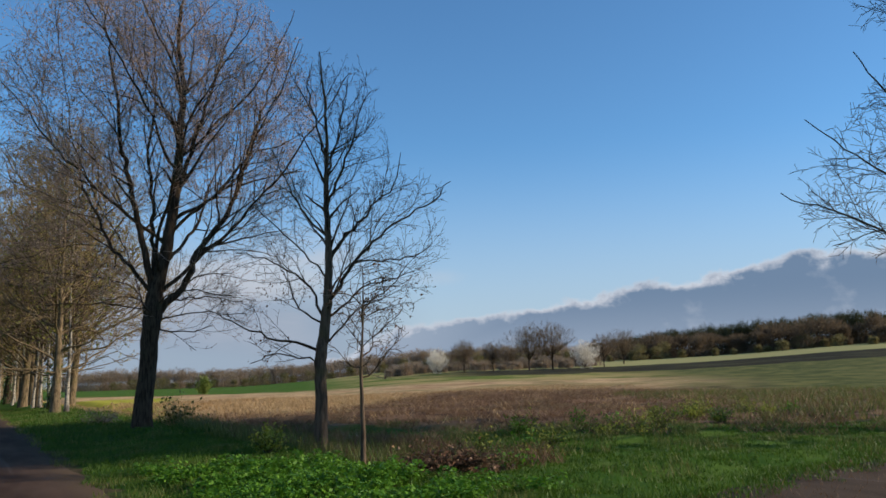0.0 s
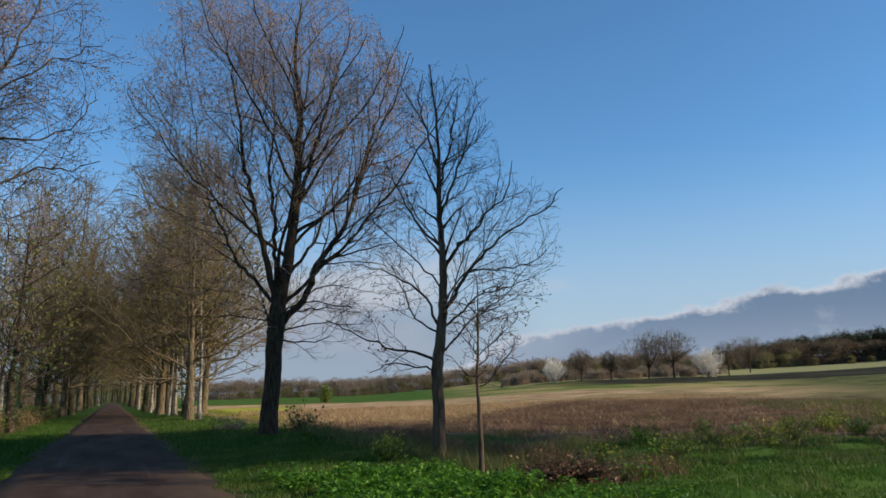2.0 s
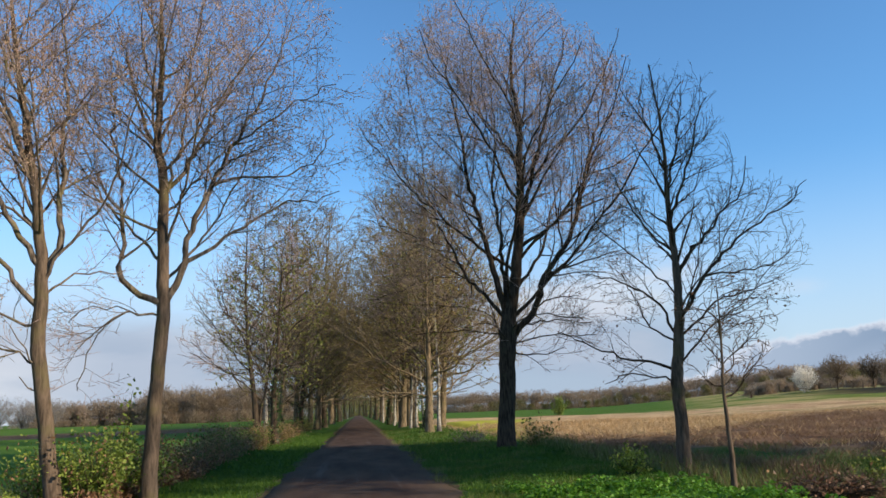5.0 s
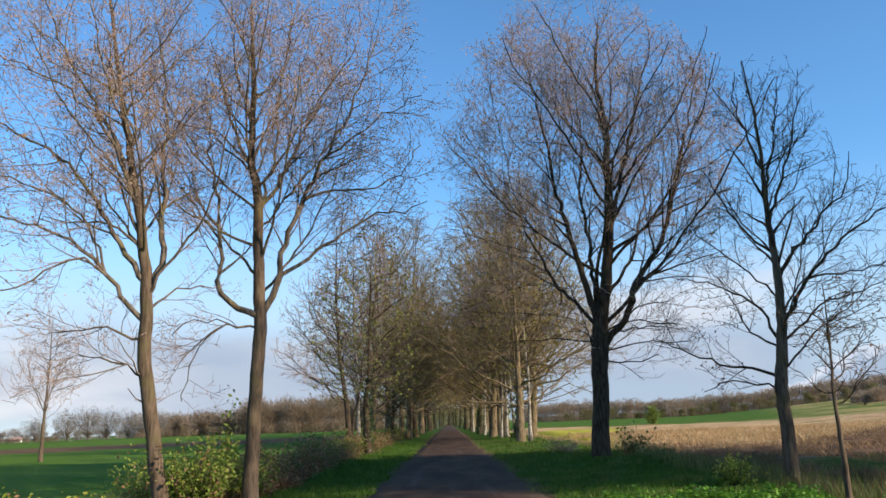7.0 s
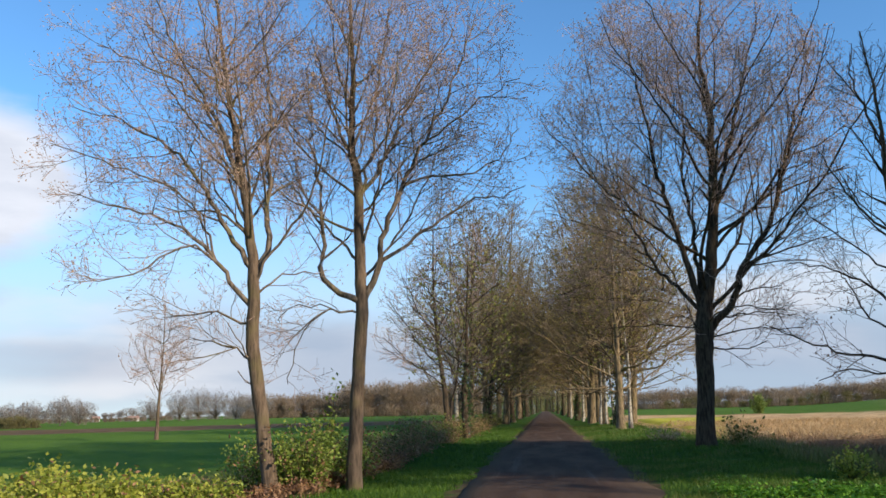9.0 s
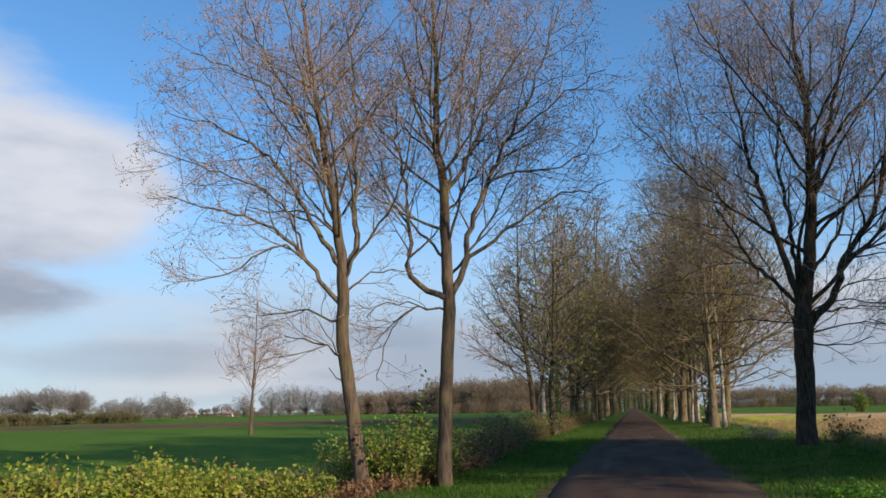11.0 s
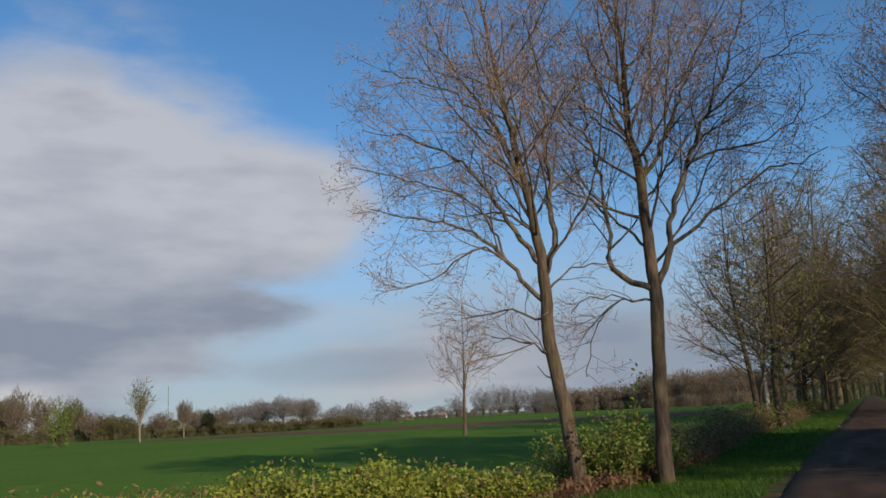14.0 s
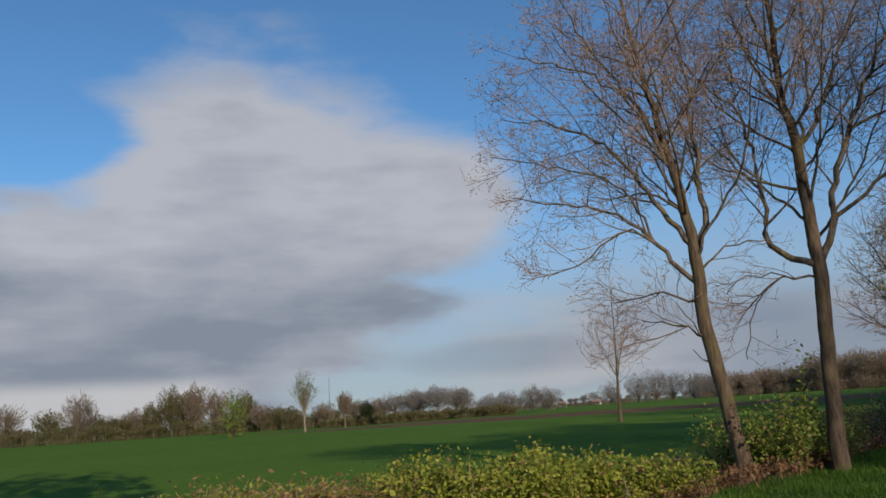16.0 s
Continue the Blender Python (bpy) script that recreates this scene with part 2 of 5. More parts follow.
def ground_material():
    m, k, b = material("field_ground", 1.0, 0.05)
    t = m.node_tree
    co = t.nodes.new("ShaderNodeTexCoord").outputs["Object"]
    sep = k.add("ShaderNodeSeparateXYZ", Vector=co)
    x, y = sep.outputs[0], sep.outputs[1]
    broad, mid, fine = k.noise(co, 0.035, 4), k.noise(co, 0.35, 5, 0.6), k.noise(co, 3.0, 5, 0.65)
    streak = k.noise(k.scaled(co, 0.05, 0.012, 1), 1.0, 3)
    wob = k.math("ADD", k.math("MULTIPLY", k.math("SUBTRACT", broad, 0.5), 16), k.math("MULTIPLY", k.math("SUBTRACT", mid, 0.5), 9))
    grass = k.mix(k.ramp(fine, 0.3, 0.7), (0.022, 0.055, 0.007), (0.055, 0.11, 0.015))
    patchy = k.noise(co, 0.13, 5, 0.62)
    meadow = k.mix(k.ramp(mid, 0.35, 0.65), (0.04, 0.1, 0.011), (0.095, 0.16, 0.024))
    straw = k.mix(k.ramp(fine, 0.3, 0.7), (0.44, 0.27, 0.125), (0.72, 0.5, 0.26))
    straw = k.mix(k.ramp(patchy, 0.47, 0.62, 0, 0.5), straw, (0.34, 0.18, 0.09))
    straw = k.mix(k.ramp(mid, 0.5, 0.72, 0, 0.55), straw, (0.24, 0.22, 0.08))
    drift = k.noise(co, 0.055, 8, 0.72)
    straw = k.mix(k.ramp(drift, 0.5, 0.6, 0, 0.7), straw, (0.2, 0.17, 0.06))
    straw = k.mix(k.ramp(drift, 0.47, 0.38, 0, 0.6), straw, (0.26, 0.14, 0.075))
    dead = k.mix(k.ramp(mid, 0.35, 0.65), (0.075, 0.043, 0.026), (0.26, 0.155, 0.09))
    dead = k.mix(k.ramp(patchy, 0.5, 0.62, 0, 0.75), dead, (0.06, 0.06, 0.025))
    wheat = k.mix(k.ramp(fine, 0.3, 0.7), (0.06, 0.122, 0.014), (0.104, 0.178, 0.023))
    wheat = k.mix(k.ramp(streak, 0.35, 0.7, 0, 0.5), wheat, (0.095, 0.18, 0.026))
    wheat = k.mix(k.ramp(mid, 0.45, 0.7, 0, 0.45), wheat, (0.11, 0.185, 0.03))
    soil = k.mix(k.ramp(mid, 0.3, 0.7), (0.1, 0.062, 0.033), (0.17, 0.11, 0.062))
    # right of the lane: bands that run across the rough field
    w = k.math("ADD", k.math("ADD", k.math("MULTIPLY", x, 0.72), k.math("MULTIPLY", y, 0.69)), wob)
    right = k.mix(k.ramp(w, 23, 29), meadow, dead)
    w = k.math("ADD", w, k.math("MULTIPLY", k.math("SUBTRACT", patchy, 0.5), 34))
    reach = k.math("SUBTRACT", w, k.ramp(k.math("SUBTRACT", x, k.math("MULTIPLY", y, 0.45)), -4, 10, 0, 48))
    right = k.mix(k.ramp(reach, 28, 47), right, straw)
    side = k.ramp(k.math("SUBTRACT", x, k.math("MULTIPLY", y, 0.36)), 0, 22)
    right = k.mix(k.ramp(w, 114, 128), right, k.mix(side, k.mix(0.5, wheat, meadow), k.mix(k.ramp(drift, 0.42, 0.58), (0.13, 0.17, 0.03), (0.42, 0.32, 0.12))))
    rank = k.ramp(k.math("ADD", k.math("SUBTRACT", x, k.math("MULTIPLY", y, 0.75)), wob), 6, 34)
    right = k.mix(k.math("MULTIPLY", rank, k.ramp(w, 30, 44)), right, k.mix(k.ramp(mid, 0.35, 0.65), (0.07, 0.085, 0.025), (0.17, 0.16, 0.05)))
    near_right = right
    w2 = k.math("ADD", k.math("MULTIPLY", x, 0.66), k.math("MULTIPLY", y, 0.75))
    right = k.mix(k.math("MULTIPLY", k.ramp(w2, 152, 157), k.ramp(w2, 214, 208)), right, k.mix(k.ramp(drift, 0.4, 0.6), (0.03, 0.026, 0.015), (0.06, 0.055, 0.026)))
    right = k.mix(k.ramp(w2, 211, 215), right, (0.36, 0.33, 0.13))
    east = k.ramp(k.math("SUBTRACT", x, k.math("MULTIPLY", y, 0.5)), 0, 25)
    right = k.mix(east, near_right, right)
    yellow = k.math("MULTIPLY", k.ramp(k.math("SUBTRACT", x, k.math("MULTIPLY", y, 0.2)), 2, -1), k.math("MULTIPLY", k.ramp(y, 37, 44), k.ramp(y, 118, 104)))
    right = k.mix(yellow, right, k.mix(k.ramp(mid, 0.35, 0.65), (0.33, 0.34, 0.035), (0.52, 0.47, 0.07)))
    # left of the lane: winter wheat with a tilled strip
    s = k.math("ADD", k.math("ADD", k.math("MULTIPLY", x, -0.24), k.math("MULTIPLY", y, 0.97)), k.math("MULTIPLY", k.math("SUBTRACT", mid, 0.5), 6))
    tilled = k.math("MULTIPLY", k.math("MULTIPLY", k.ramp(s, 99, 103), k.ramp(s, 142, 138)), k.ramp(x, -112, -86))
    left = k.mix(tilled, wheat, soil)
    left = k.mix(k.ramp(k.math("ADD", x, k.math("MULTIPLY", k.math("SUBTRACT", mid, 0.5), 3)), -10.0, -8.5), left, k.mix(0.35, meadow, dead))
    col = k.mix(k.ramp(x, -0.5, 0.5), left, right)
    # the mown verges
    edge = k.math("ADD", x, k.math("MULTIPLY", k.math("SUBTRACT", mid, 0.5), 2.0))
    col = k.mix(k.math("MULTIPLY", k.ramp(edge, -6.0, -5.0), k.ramp(edge, 8.2, 7.0)), col, grass)
    shoulder = k.math("ADD", k.math("ABSOLUTE", k.math("SUBTRACT", x, 0.1)), k.math("MULTIPLY", k.math("SUBTRACT", k.noise(co, 1.2, 5, 0.65), 0.5), 1.6))
    col = k.mix(k.ramp(shoulder, 2.35, 1.95, 0, 0.9), col, k.mix(k.ramp(fine, 0.35, 0.65), (0.06, 0.04, 0.025), (0.12, 0.085, 0.045)))
    k.put(b.inputs["Base Color"], col)
    bumped(k, b, fine, 0.6, 0.12)
    return m


def road_material(name, base, light, edge_soil):
    m, k, b = material(name, 0.95, 0.1)
    co = m.node_tree.nodes.new("ShaderNodeTexCoord").outputs["Object"]
    sep = k.add("ShaderNodeSeparateXYZ", Vector=co)
    patch, grit = k.noise(k.scaled(co, 0.9, 0.22, 1), 1.0, 5, 0.6), k.noise(co, 60, 3, 0.7)
    col = k.mix(k.ramp(patch, 0.35, 0.68), base, light)
    col = k.mix(k.ramp(grit, 0.45, 0.75, 0, 0.5), col, light)
    # lighter streaks: wheel tracks, with their damp sheen put into the colour
    rut_sheen = k.noise(k.scaled(co, 2.4, 0.07, 1), 1.0, 4, 0.6)
    col = k.mix(k.ramp(rut_sheen, 0.55, 0.72, 0, 0.55), col, (0.13, 0.1, 0.08))
    off = k.math("ABSOLUTE", k.math("SUBTRACT", sep.outputs[0], 0.1))
    off = k.math("ADD", off, k.math("MULTIPLY", k.math("SUBTRACT", k.noise(co, 1.1, 4), 0.5), 0.9))
    col = k.mix(k.ramp(off, 1.2, 1.85, 0, 0.85 if edge_soil else 0), col, (0.075, 0.052, 0.032))
    k.put(b.inputs["Base Color"], col)
    bumped(k, b, grit, 0.5, 0.01)
    return m


def plain(name, colour, rough=0.8, spread=0.12):
    m, k, b = material(name, rough)
    co = m.node_tree.nodes.new("ShaderNodeTexCoord").outputs["Object"]
    k.put(b.inputs["Base Color"], k.mix(k.noise(co, 1.5, 5), [c * (1 - spread) for c in colour], [min(1, c * (1 + spread)) for c in colour]))
    return m


GROUND = ground_material()
ASPHALT = road_material("worn_asphalt", (0.046, 0.025, 0.016), (0.1, 0.062, 0.04), True)
DIRT = road_material("track_dirt", (0.03, 0.019, 0.012), (0.09, 0.06, 0.038), False)
WALL_WHITE, ROOF_RED, POLE_GREY = plain("white_plaster", (0.75, 0.72, 0.66)), plain("brown_tiles", (0.27, 0.17, 0.13)), plain("weathered_pole", (0.16, 0.14, 0.12))


# ---- geometry helpers ----
def mesh_of(name, verts, faces, smooth=False):
    """A mesh from arrays: verts (n, 3) and faces (m, 3 or 4)."""
    verts, faces = np.asarray(verts, np.float32), np.asarray(faces, np.int32)
    me = bpy.data.meshes.new(name)
    me.vertices.add(len(verts))
    me.vertices.foreach_set("co", verts.ravel())
    me.loops.add(faces.size)
    me.loops.foreach_set("vertex_index", faces.ravel())
    me.polygons.add(len(faces))
    me.polygons.foreach_set("loop_start", np.arange(0, faces.size, faces.shape[1], dtype=np.int32))
    me.update(calc_edges=True)
    if smooth:
        me.polygons.foreach_set("use_smooth", np.ones(len(faces), bool))
    return me


def part(name, me, mat, parent=None, label="", m=None):
    """One mesh object, under a thing or a part."""
    if isinstance(me, bmesh.types.BMesh):
        data = bpy.data.meshes.new(name)
        me.to_mesh(data)
        me.free()
        me = data
    if not me.materials:
        me.materials.append(mat)
    ob = new(name, me)
    if parent is not None:
        ob.parent = parent
    if m is not None:
        ob.matrix_basis = m
    return tagged(ob, label)


def smooth01(v, a, b):
    u = np.clip((np.asarray(v, float) - a) / (b - a), 0, 1)
    return u * u * (3 - 2 * u)


def wave(x, y, size, seed):
    """A cheap rolling relief, about -1 to 1."""
    r = random.Random(seed)
    out = 0
    for i in range(5):
        a, p = r.uniform(0, 6.28), r.uniform(0, 6.28)
        s = 6.28 / (size * r.uniform(0.6, 1.5))
        out = out + np.sin((x * math.cos(a) + y * math.sin(a)) * s + p)
    return out / 3


def height(x, y):
    """The lie of the land: ditches beside the verges, a raised right verge, a field that climbs towards the wood."""
    x, y = np.asarray(x, float), np.asarray(y, float)
    z = 0.1 * smooth01(x, 2.6, 5.0) * smooth01(-x, -9.0, -7.2) * smooth01(y, 17, 28)
    z = z - 0.55 * np.exp(-((x + 6.9) / 1.1) ** 2) * smooth01(y, 4, 9)
    z = z - 0.5 * np.exp(-((x - 8.5 - 0.02 * (y - 15)) / 1.0) ** 2) * smooth01(y, 11.5, 14.5)
    z = z + 0.16 * np.exp(-((x - 5.6) / 1.5) ** 2 - ((y - 13.5) / 4.5) ** 2)
    w = 0.66 * x + 0.75 * y
    z = z + 0.026 * np.clip(w - 80, 0, 290) * smooth01(x, 10, 70) * smooth01(x / np.maximum(y, 20), 0.24, 0.62) * (1 + 0.7 * smooth01(x / np.maximum(y, 20), 0.85, 1.7))
    off = smooth01(np.abs(x - 0.1), 1.9, 4.5) * smooth01(np.maximum(np.abs(x), np.abs(y)), 4, 9)
    off = off * (1 - smooth01(x, 2, 4) * smooth01(y - 0.26 * x, -1, 1) * smooth01(0.26 * x - y, -6.8, -5.6))
    z = z + off * (0.05 * wave(x, y, 2.6, 3) + 0.09 * wave(x, y, 9, 4) + 0.04 * wave(x, y, 1.3, 6) * smooth01(x, 5, 8))
    z = z + 0.25 * wave(x, y, 160, 5) * smooth01(np.hypot(x, y), 60, 200)
    return z


def build_ground():
    u = np.linspace(-1, 1, 251)
    line = np.sinh(u * 7.2) / math.sinh(7.2) * 3500
    gx, gy = np.meshgrid(line + 2, line + 20)
    n = len(line)
    v = np.stack([gx, gy, height(gx, gy)], -1).reshape(-1, 3)
    i = np.arange(n * n).reshape(n, n)
    f = np.stack([i[:-1, :-1], i[:-1, 1:], i[1:, 1:], i[1:, :-1]], -1).reshape(-1, 4)
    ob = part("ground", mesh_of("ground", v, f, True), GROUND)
    tagged(ob, "flat farmland with green wheat, tilled soil and dry grass", "ground", kind="structure")


def strip(name, line, left, right, mat, lift, label, category):
    """A road surface with a thickness that follows the land; line: stations along it, left and right: its edges there."""
    rows = []
    for s, a, b in zip(line, left, right):
        rows.append([(a - 0.1, s, -0.12)] + [(a + (b - a) * j / 8, s, lift + 0.03 * (1 - (j / 4 - 1) ** 2)) for j in range(9)] + [(b + 0.1, s, -0.12)])
    v = np.array(rows)
    v[..., 2] += height(np.clip(v[..., 0], -1.7, 1.9), v[..., 1]) if name == "road" else 0
    n, c = v.shape[:2]
    i = np.arange(n * c).reshape(n, c)
    f = np.stack([i[:-1, :-1], i[:-1, 1:], i[1:, 1:], i[1:, :-1]], -1).reshape(-1, 4)
    return v.reshape(-1, 3), f


def build_roads():
    r = random.Random(11)
    ys = [-40 + 0.6 * i for i in range(200)] + [80 + 6 * i for i in range(70)]
    left = [-1.78 + 0.07 * math.sin(s * 0.5) + r.uniform(-0.05, 0.05) for s in ys]
    right = [2.0 + 0.07 * math.sin(s * 0.4 + 2) + r.uniform(-0.05, 0.05) for s in ys]
    v, f = strip("road", ys, left, right, ASPHALT, 0.02, "", "")
    tagged(part("road", mesh_of("road", v, f, True), ASPHALT), "narrow worn dark asphalt lane with muddy edges", "road", kind="structure")
    xs = [1.2 + 0.5 * i for i in range(120)]
    lo = [0.4 + 0.26 * s + 0.2 * math.sin(s * 0.6) + r.uniform(-0.1, 0.1) for s in xs]
    hi = [5.3 + 0.26 * s + 0.14 * math.sin(s * 0.8) + r.uniform(-0.12, 0.12) for s in xs]
    v, f = strip("track", xs, lo, hi, DIRT, 0.015, "", "")
    v = v[:, [1, 0, 2]]
    v[:, 2] += np.where(v[:, 2] > 0, height(v[:, 0], v[:, 1]) * 0.5, 0)
    v[:, 2] -= 0.07 * (1 - smooth01(v[:, 0], 1.7, 2.3))
    tagged(part("track", mesh_of("track", v, f[:, ::-1], True), DIRT), "bare brown earth track that joins the lane", "track", kind="structure")


build_ground()
build_roads()


# ---- trees ----
def tubes(branches, sides):
    """Tapered tubes along branches [(points, radii)], as verts and quads."""
    groups, verts, faces, base = {}, [], [], 0
    for pts, rad in branches:
        if len(pts) > 1:
            groups.setdefault(len(pts), []).append((pts, rad))
    ring = np.arange(sides) * 2 * math.pi / sides
    for n, items in groups.items():
        p, r = np.array([a for a, _ in items]), np.array([b for _, b in items])
        d = np.gradient(p, axis=1)
        d /= np.linalg.norm(d, axis=2, keepdims=True) + 1e-9
        ref = np.where(np.abs(d[..., 2:3]) > 0.9, np.array([1.0, 0, 0]), np.array([0, 0, 1.0]))
        ref = np.broadcast_to(ref[:, :1], d.shape)
        a = np.cross(d, ref)
        a /= np.linalg.norm(a, axis=2, keepdims=True) + 1e-9
        b = np.cross(d, a)
        v = p[:, :, None] + r[:, :, None, None] * (a[:, :, None] * np.cos(ring)[:, None] + b[:, :, None] * np.sin(ring)[:, None])
        m = len(items)
        i = base + np.arange(m * n * sides).reshape(m, n, sides)
        j = np.roll(i, -1, axis=2)
        faces.append(np.stack([i[:, :-1], j[:, :-1], j[:, 1:], i[:, 1:]], -1).reshape(-1, 4))
        verts.append(v.reshape(-1, 3))
        base += m * n * sides
    return np.concatenate(verts), np.concatenate(faces)


def leaves(points, size, rng, flat=0.0, slim=0.55):
    """Small pointed four-cornered leaves at the points; flat 1: lying level."""
    p = np.asarray(points, float)
    n = len(p)
    a = rng.normal(size=(n, 3))
    a[:, 2] *= 1 - flat
    a /= np.linalg.norm(a, axis=1, keepdims=True) + 1e-9
    b = np.cross(a, rng.normal(size=(n, 3)) * np.array([1, 1, 1]) + np.array([0, 0, 3.0 * flat]))
    b /= np.linalg.norm(b, axis=1, keepdims=True) + 1e-9
    s = (size * rng.uniform(0.6, 1.3, n))[:, None]
    v = np.stack([p - a * s * 0.5, p + b * s * slim * 0.5, p + a * s * 0.5, p - b * s * slim * 0.5], 1)
    return v.reshape(-1, 3), np.arange(4 * n).reshape(n, 4)


def unit(v):
    n = math.sqrt(v[0] * v[0] + v[1] * v[1] + v[2] * v[2]) + 1e-9
    return (v[0] / n, v[1] / n, v[2] / n)


class Grower:
    """Branches upon branches. levels: for each level, rods per metre, length share, leaving angle, wobble, upward pull, pieces."""

    def __init__(self, seed, levels, inside, thin):
        self.r, self.levels, self.inside, self.thin = random.Random(seed), levels, inside, thin
        self.rods = [[] for _ in levels] + [[]]
        self.tips = []

    def rod(self, p, d, length, radius, level, wobble, lift, pieces, bend=None):
        r = self.r
        pts, rad, step = [p], [radius], length / pieces
        tip = max(self.thin, radius * 0.22)
        for i in range(pieces):
            up = lift if bend is None else bend[0] + (bend[1] - bend[0]) * i / pieces
            d = unit((d[0] + r.gauss(0, wobble), d[1] + r.gauss(0, wobble), d[2] + r.gauss(0, wobble) + up))
            p = (p[0] + d[0] * step, p[1] + d[1] * step, p[2] + d[2] * step)
            if (level > 0 or i > 2) and not self.inside(p):
                if i == 0:
                    return
                break
            pts.append(p)
            rad.append(radius + (tip - radius) * ((i + 1) / pieces) ** 0.6)
        if len(pts) < 2:
            return
        self.rods[level].append((pts, rad))
        self.shoots(pts, rad, length, level)

    def shoots(self, pts, rad, length, level, first=0.22):
        r = self.r
        if level >= len(self.levels):
            self.tips.append(pts[-1])
            return
        per_metre, share, angle, wobble, lift, pieces, shortest = self.levels[level]
        count = max(1, int(per_metre * length + r.random()))
        turn = r.uniform(0, 6.28)
        n = len(pts) - 1
        for c in range(count):
            f = first + (1 - first) * (c + r.random()) / count
            k = min(n - 1, int(f * n))
            q = f * n - k
            a, b = pts[k], pts[k + 1]
            p = (a[0] + (b[0] - a[0]) * q, a[1] + (b[1] - a[1]) * q, a[2] + (b[2] - a[2]) * q)
            d = unit((b[0] - a[0], b[1] - a[1], b[2] - a[2]))
            side = unit((d[1] * 1.0 - d[2] * 0.3, d[2] * 0.2 - d[0], d[0] * 0.3 - d[1] * 0.2)) if abs(d[2]) < 0.95 else (1.0, 0.0, 0.0)
            other = (d[1] * side[2] - d[2] * side[1], d[2] * side[0] - d[0] * side[2], d[0] * side[1] - d[1] * side[0])
            turn += 2.4 + r.uniform(-0.5, 0.5)
            an = radians(angle * r.uniform(0.7, 1.25))
            ca, sa, ct, st = math.cos(an), math.sin(an), math.cos(turn), math.sin(turn)
            nd = (d[0] * ca + (side[0] * ct + other[0] * st) * sa, d[1] * ca + (side[1] * ct + other[1] * st) * sa, d[2] * ca + (side[2] * ct + other[2] * st) * sa)
            if nd[2] < -0.55:
                nd = (nd[0], nd[1], -0.3)
            size = min(1.7 * shortest, max(shortest, length * share * (0.98 - 0.4 * f))) * r.uniform(0.6, 1.35)
            self.rod(p, nd, size, max(self.thin, (rad[k] + (rad[k + 1] - rad[k]) * q) * r.uniform(0.4, 0.62)), level + 1, wobble, lift, pieces)


FINE = [(3.0, 0.4, 40, 0.15, 0.05, 5, 1.0), (4.8, 0.5, 44, 0.2, 0.04, 2, 0.5), (6.5, 0.5, 46, 0.2, 0.03, 1, 0.23)]
COARSE = [(2.2, 0.3, 42, 0.15, 0.1, 1, 0.8), (2.4, 0.5, 40, 0.15, 0.05, 1, 0.45)]


def bent(points, radius, tip, seed, flare=0.0, wobble=0.02):
    """A trunk through a few points (x, y, z), finely cut, thicker at the foot. radius: at the foot, or one for each point."""
    girth = radius if isinstance(radius, tuple) else ()
    radius = girth[0] if girth else radius
    pts, rad, r = [], [], random.Random(seed)
    n = 5
    p = [points[0]] + list(points) + [points[-1]]
    total = (len(points) - 1) * n
    for k in range(1, len(p) - 2):
        for j in range(n):
            t = j / n
            pts.append(tuple(0.5 * (2 * p[k][i] + (p[k + 1][i] - p[k - 1][i]) * t + (2 * p[k - 1][i] - 5 * p[k][i] + 4 * p[k + 1][i] - p[k + 2][i]) * t * t
                                    + (3 * p[k][i] - p[k - 1][i] - 3 * p[k + 1][i] + p[k + 2][i]) * t ** 3) + (r.gauss(0, wobble) * radius * 3 if i < 2 and pts else 0) for i in range(3)))
    pts.append(tuple(points[-1]))
    for i in range(len(pts)):
        f = i / total
        wide = np.interp(f * (len(girth) - 1), range(len(girth)), girth) if girth else tip + (radius - tip) * (1 - f) ** 1.25
        rad.append(float(wide) * (1 + flare * math.exp(-(pts[i][2] - pts[0][2]) / 0.45)))
    return pts, rad


def colony(seed, trunk, fork, limbs, cloud, step, kill, reach, rounds, lift, jitter, spread, hold=0.9):
    """Wood that grows towards a cloud of points, the space of the crown, from the trunk and the first lengths of its limbs.
    Gives the nodes, the parent of each, and how many nodes belong to the trunk."""
    r = random.Random(seed)
    nodes, parent = [Vector(p) for p in trunk], [i - 1 for i in range(len(trunk))]
    own = len(nodes)
    for k, pts in limbs:
        last = k
        for p in pts:
            nodes.append(Vector(p))
            parent.append(last)
            last = len(nodes) - 1
    free = [Vector(p) for p in cloud]
    heart = Vector(trunk[fork])
    kids = {}
    for _ in range(rounds):
        kd = KDTree(len(nodes))
        for i, p in enumerate(nodes):
            if i >= fork:
                kd.insert(p, i)
        kd.balance()
        pull, left = {}, []
        for a in free:
            co, i, d = kd.find(a)
            if d < kill:
                continue
            left.append(a)
            if d < reach:
                way = (a - co) / d
                pull[i] = pull[i] + way if i in pull else way
        free = left
        grown = 0
        for i, way in pull.items():
            if way.length < 1e-4:
                continue
            way = way.normalized() + Vector((r.gauss(0, jitter), r.gauss(0, jitter), r.gauss(0, jitter) + lift))
            way += (nodes[i] - heart).normalized() * spread
            if i >= own:
                way += (nodes[i] - nodes[parent[i]]).normalized() * hold
            p = nodes[i] + way.normalized() * step
            if any((nodes[c] - p).length < step * 0.45 for c in kids.get(i, ())):
                continue
            kids.setdefault(i, []).append(len(nodes))
            nodes.append(p)
            parent.append(i)
            grown += 1
        if not grown or not free:
            break
    return nodes, parent, own


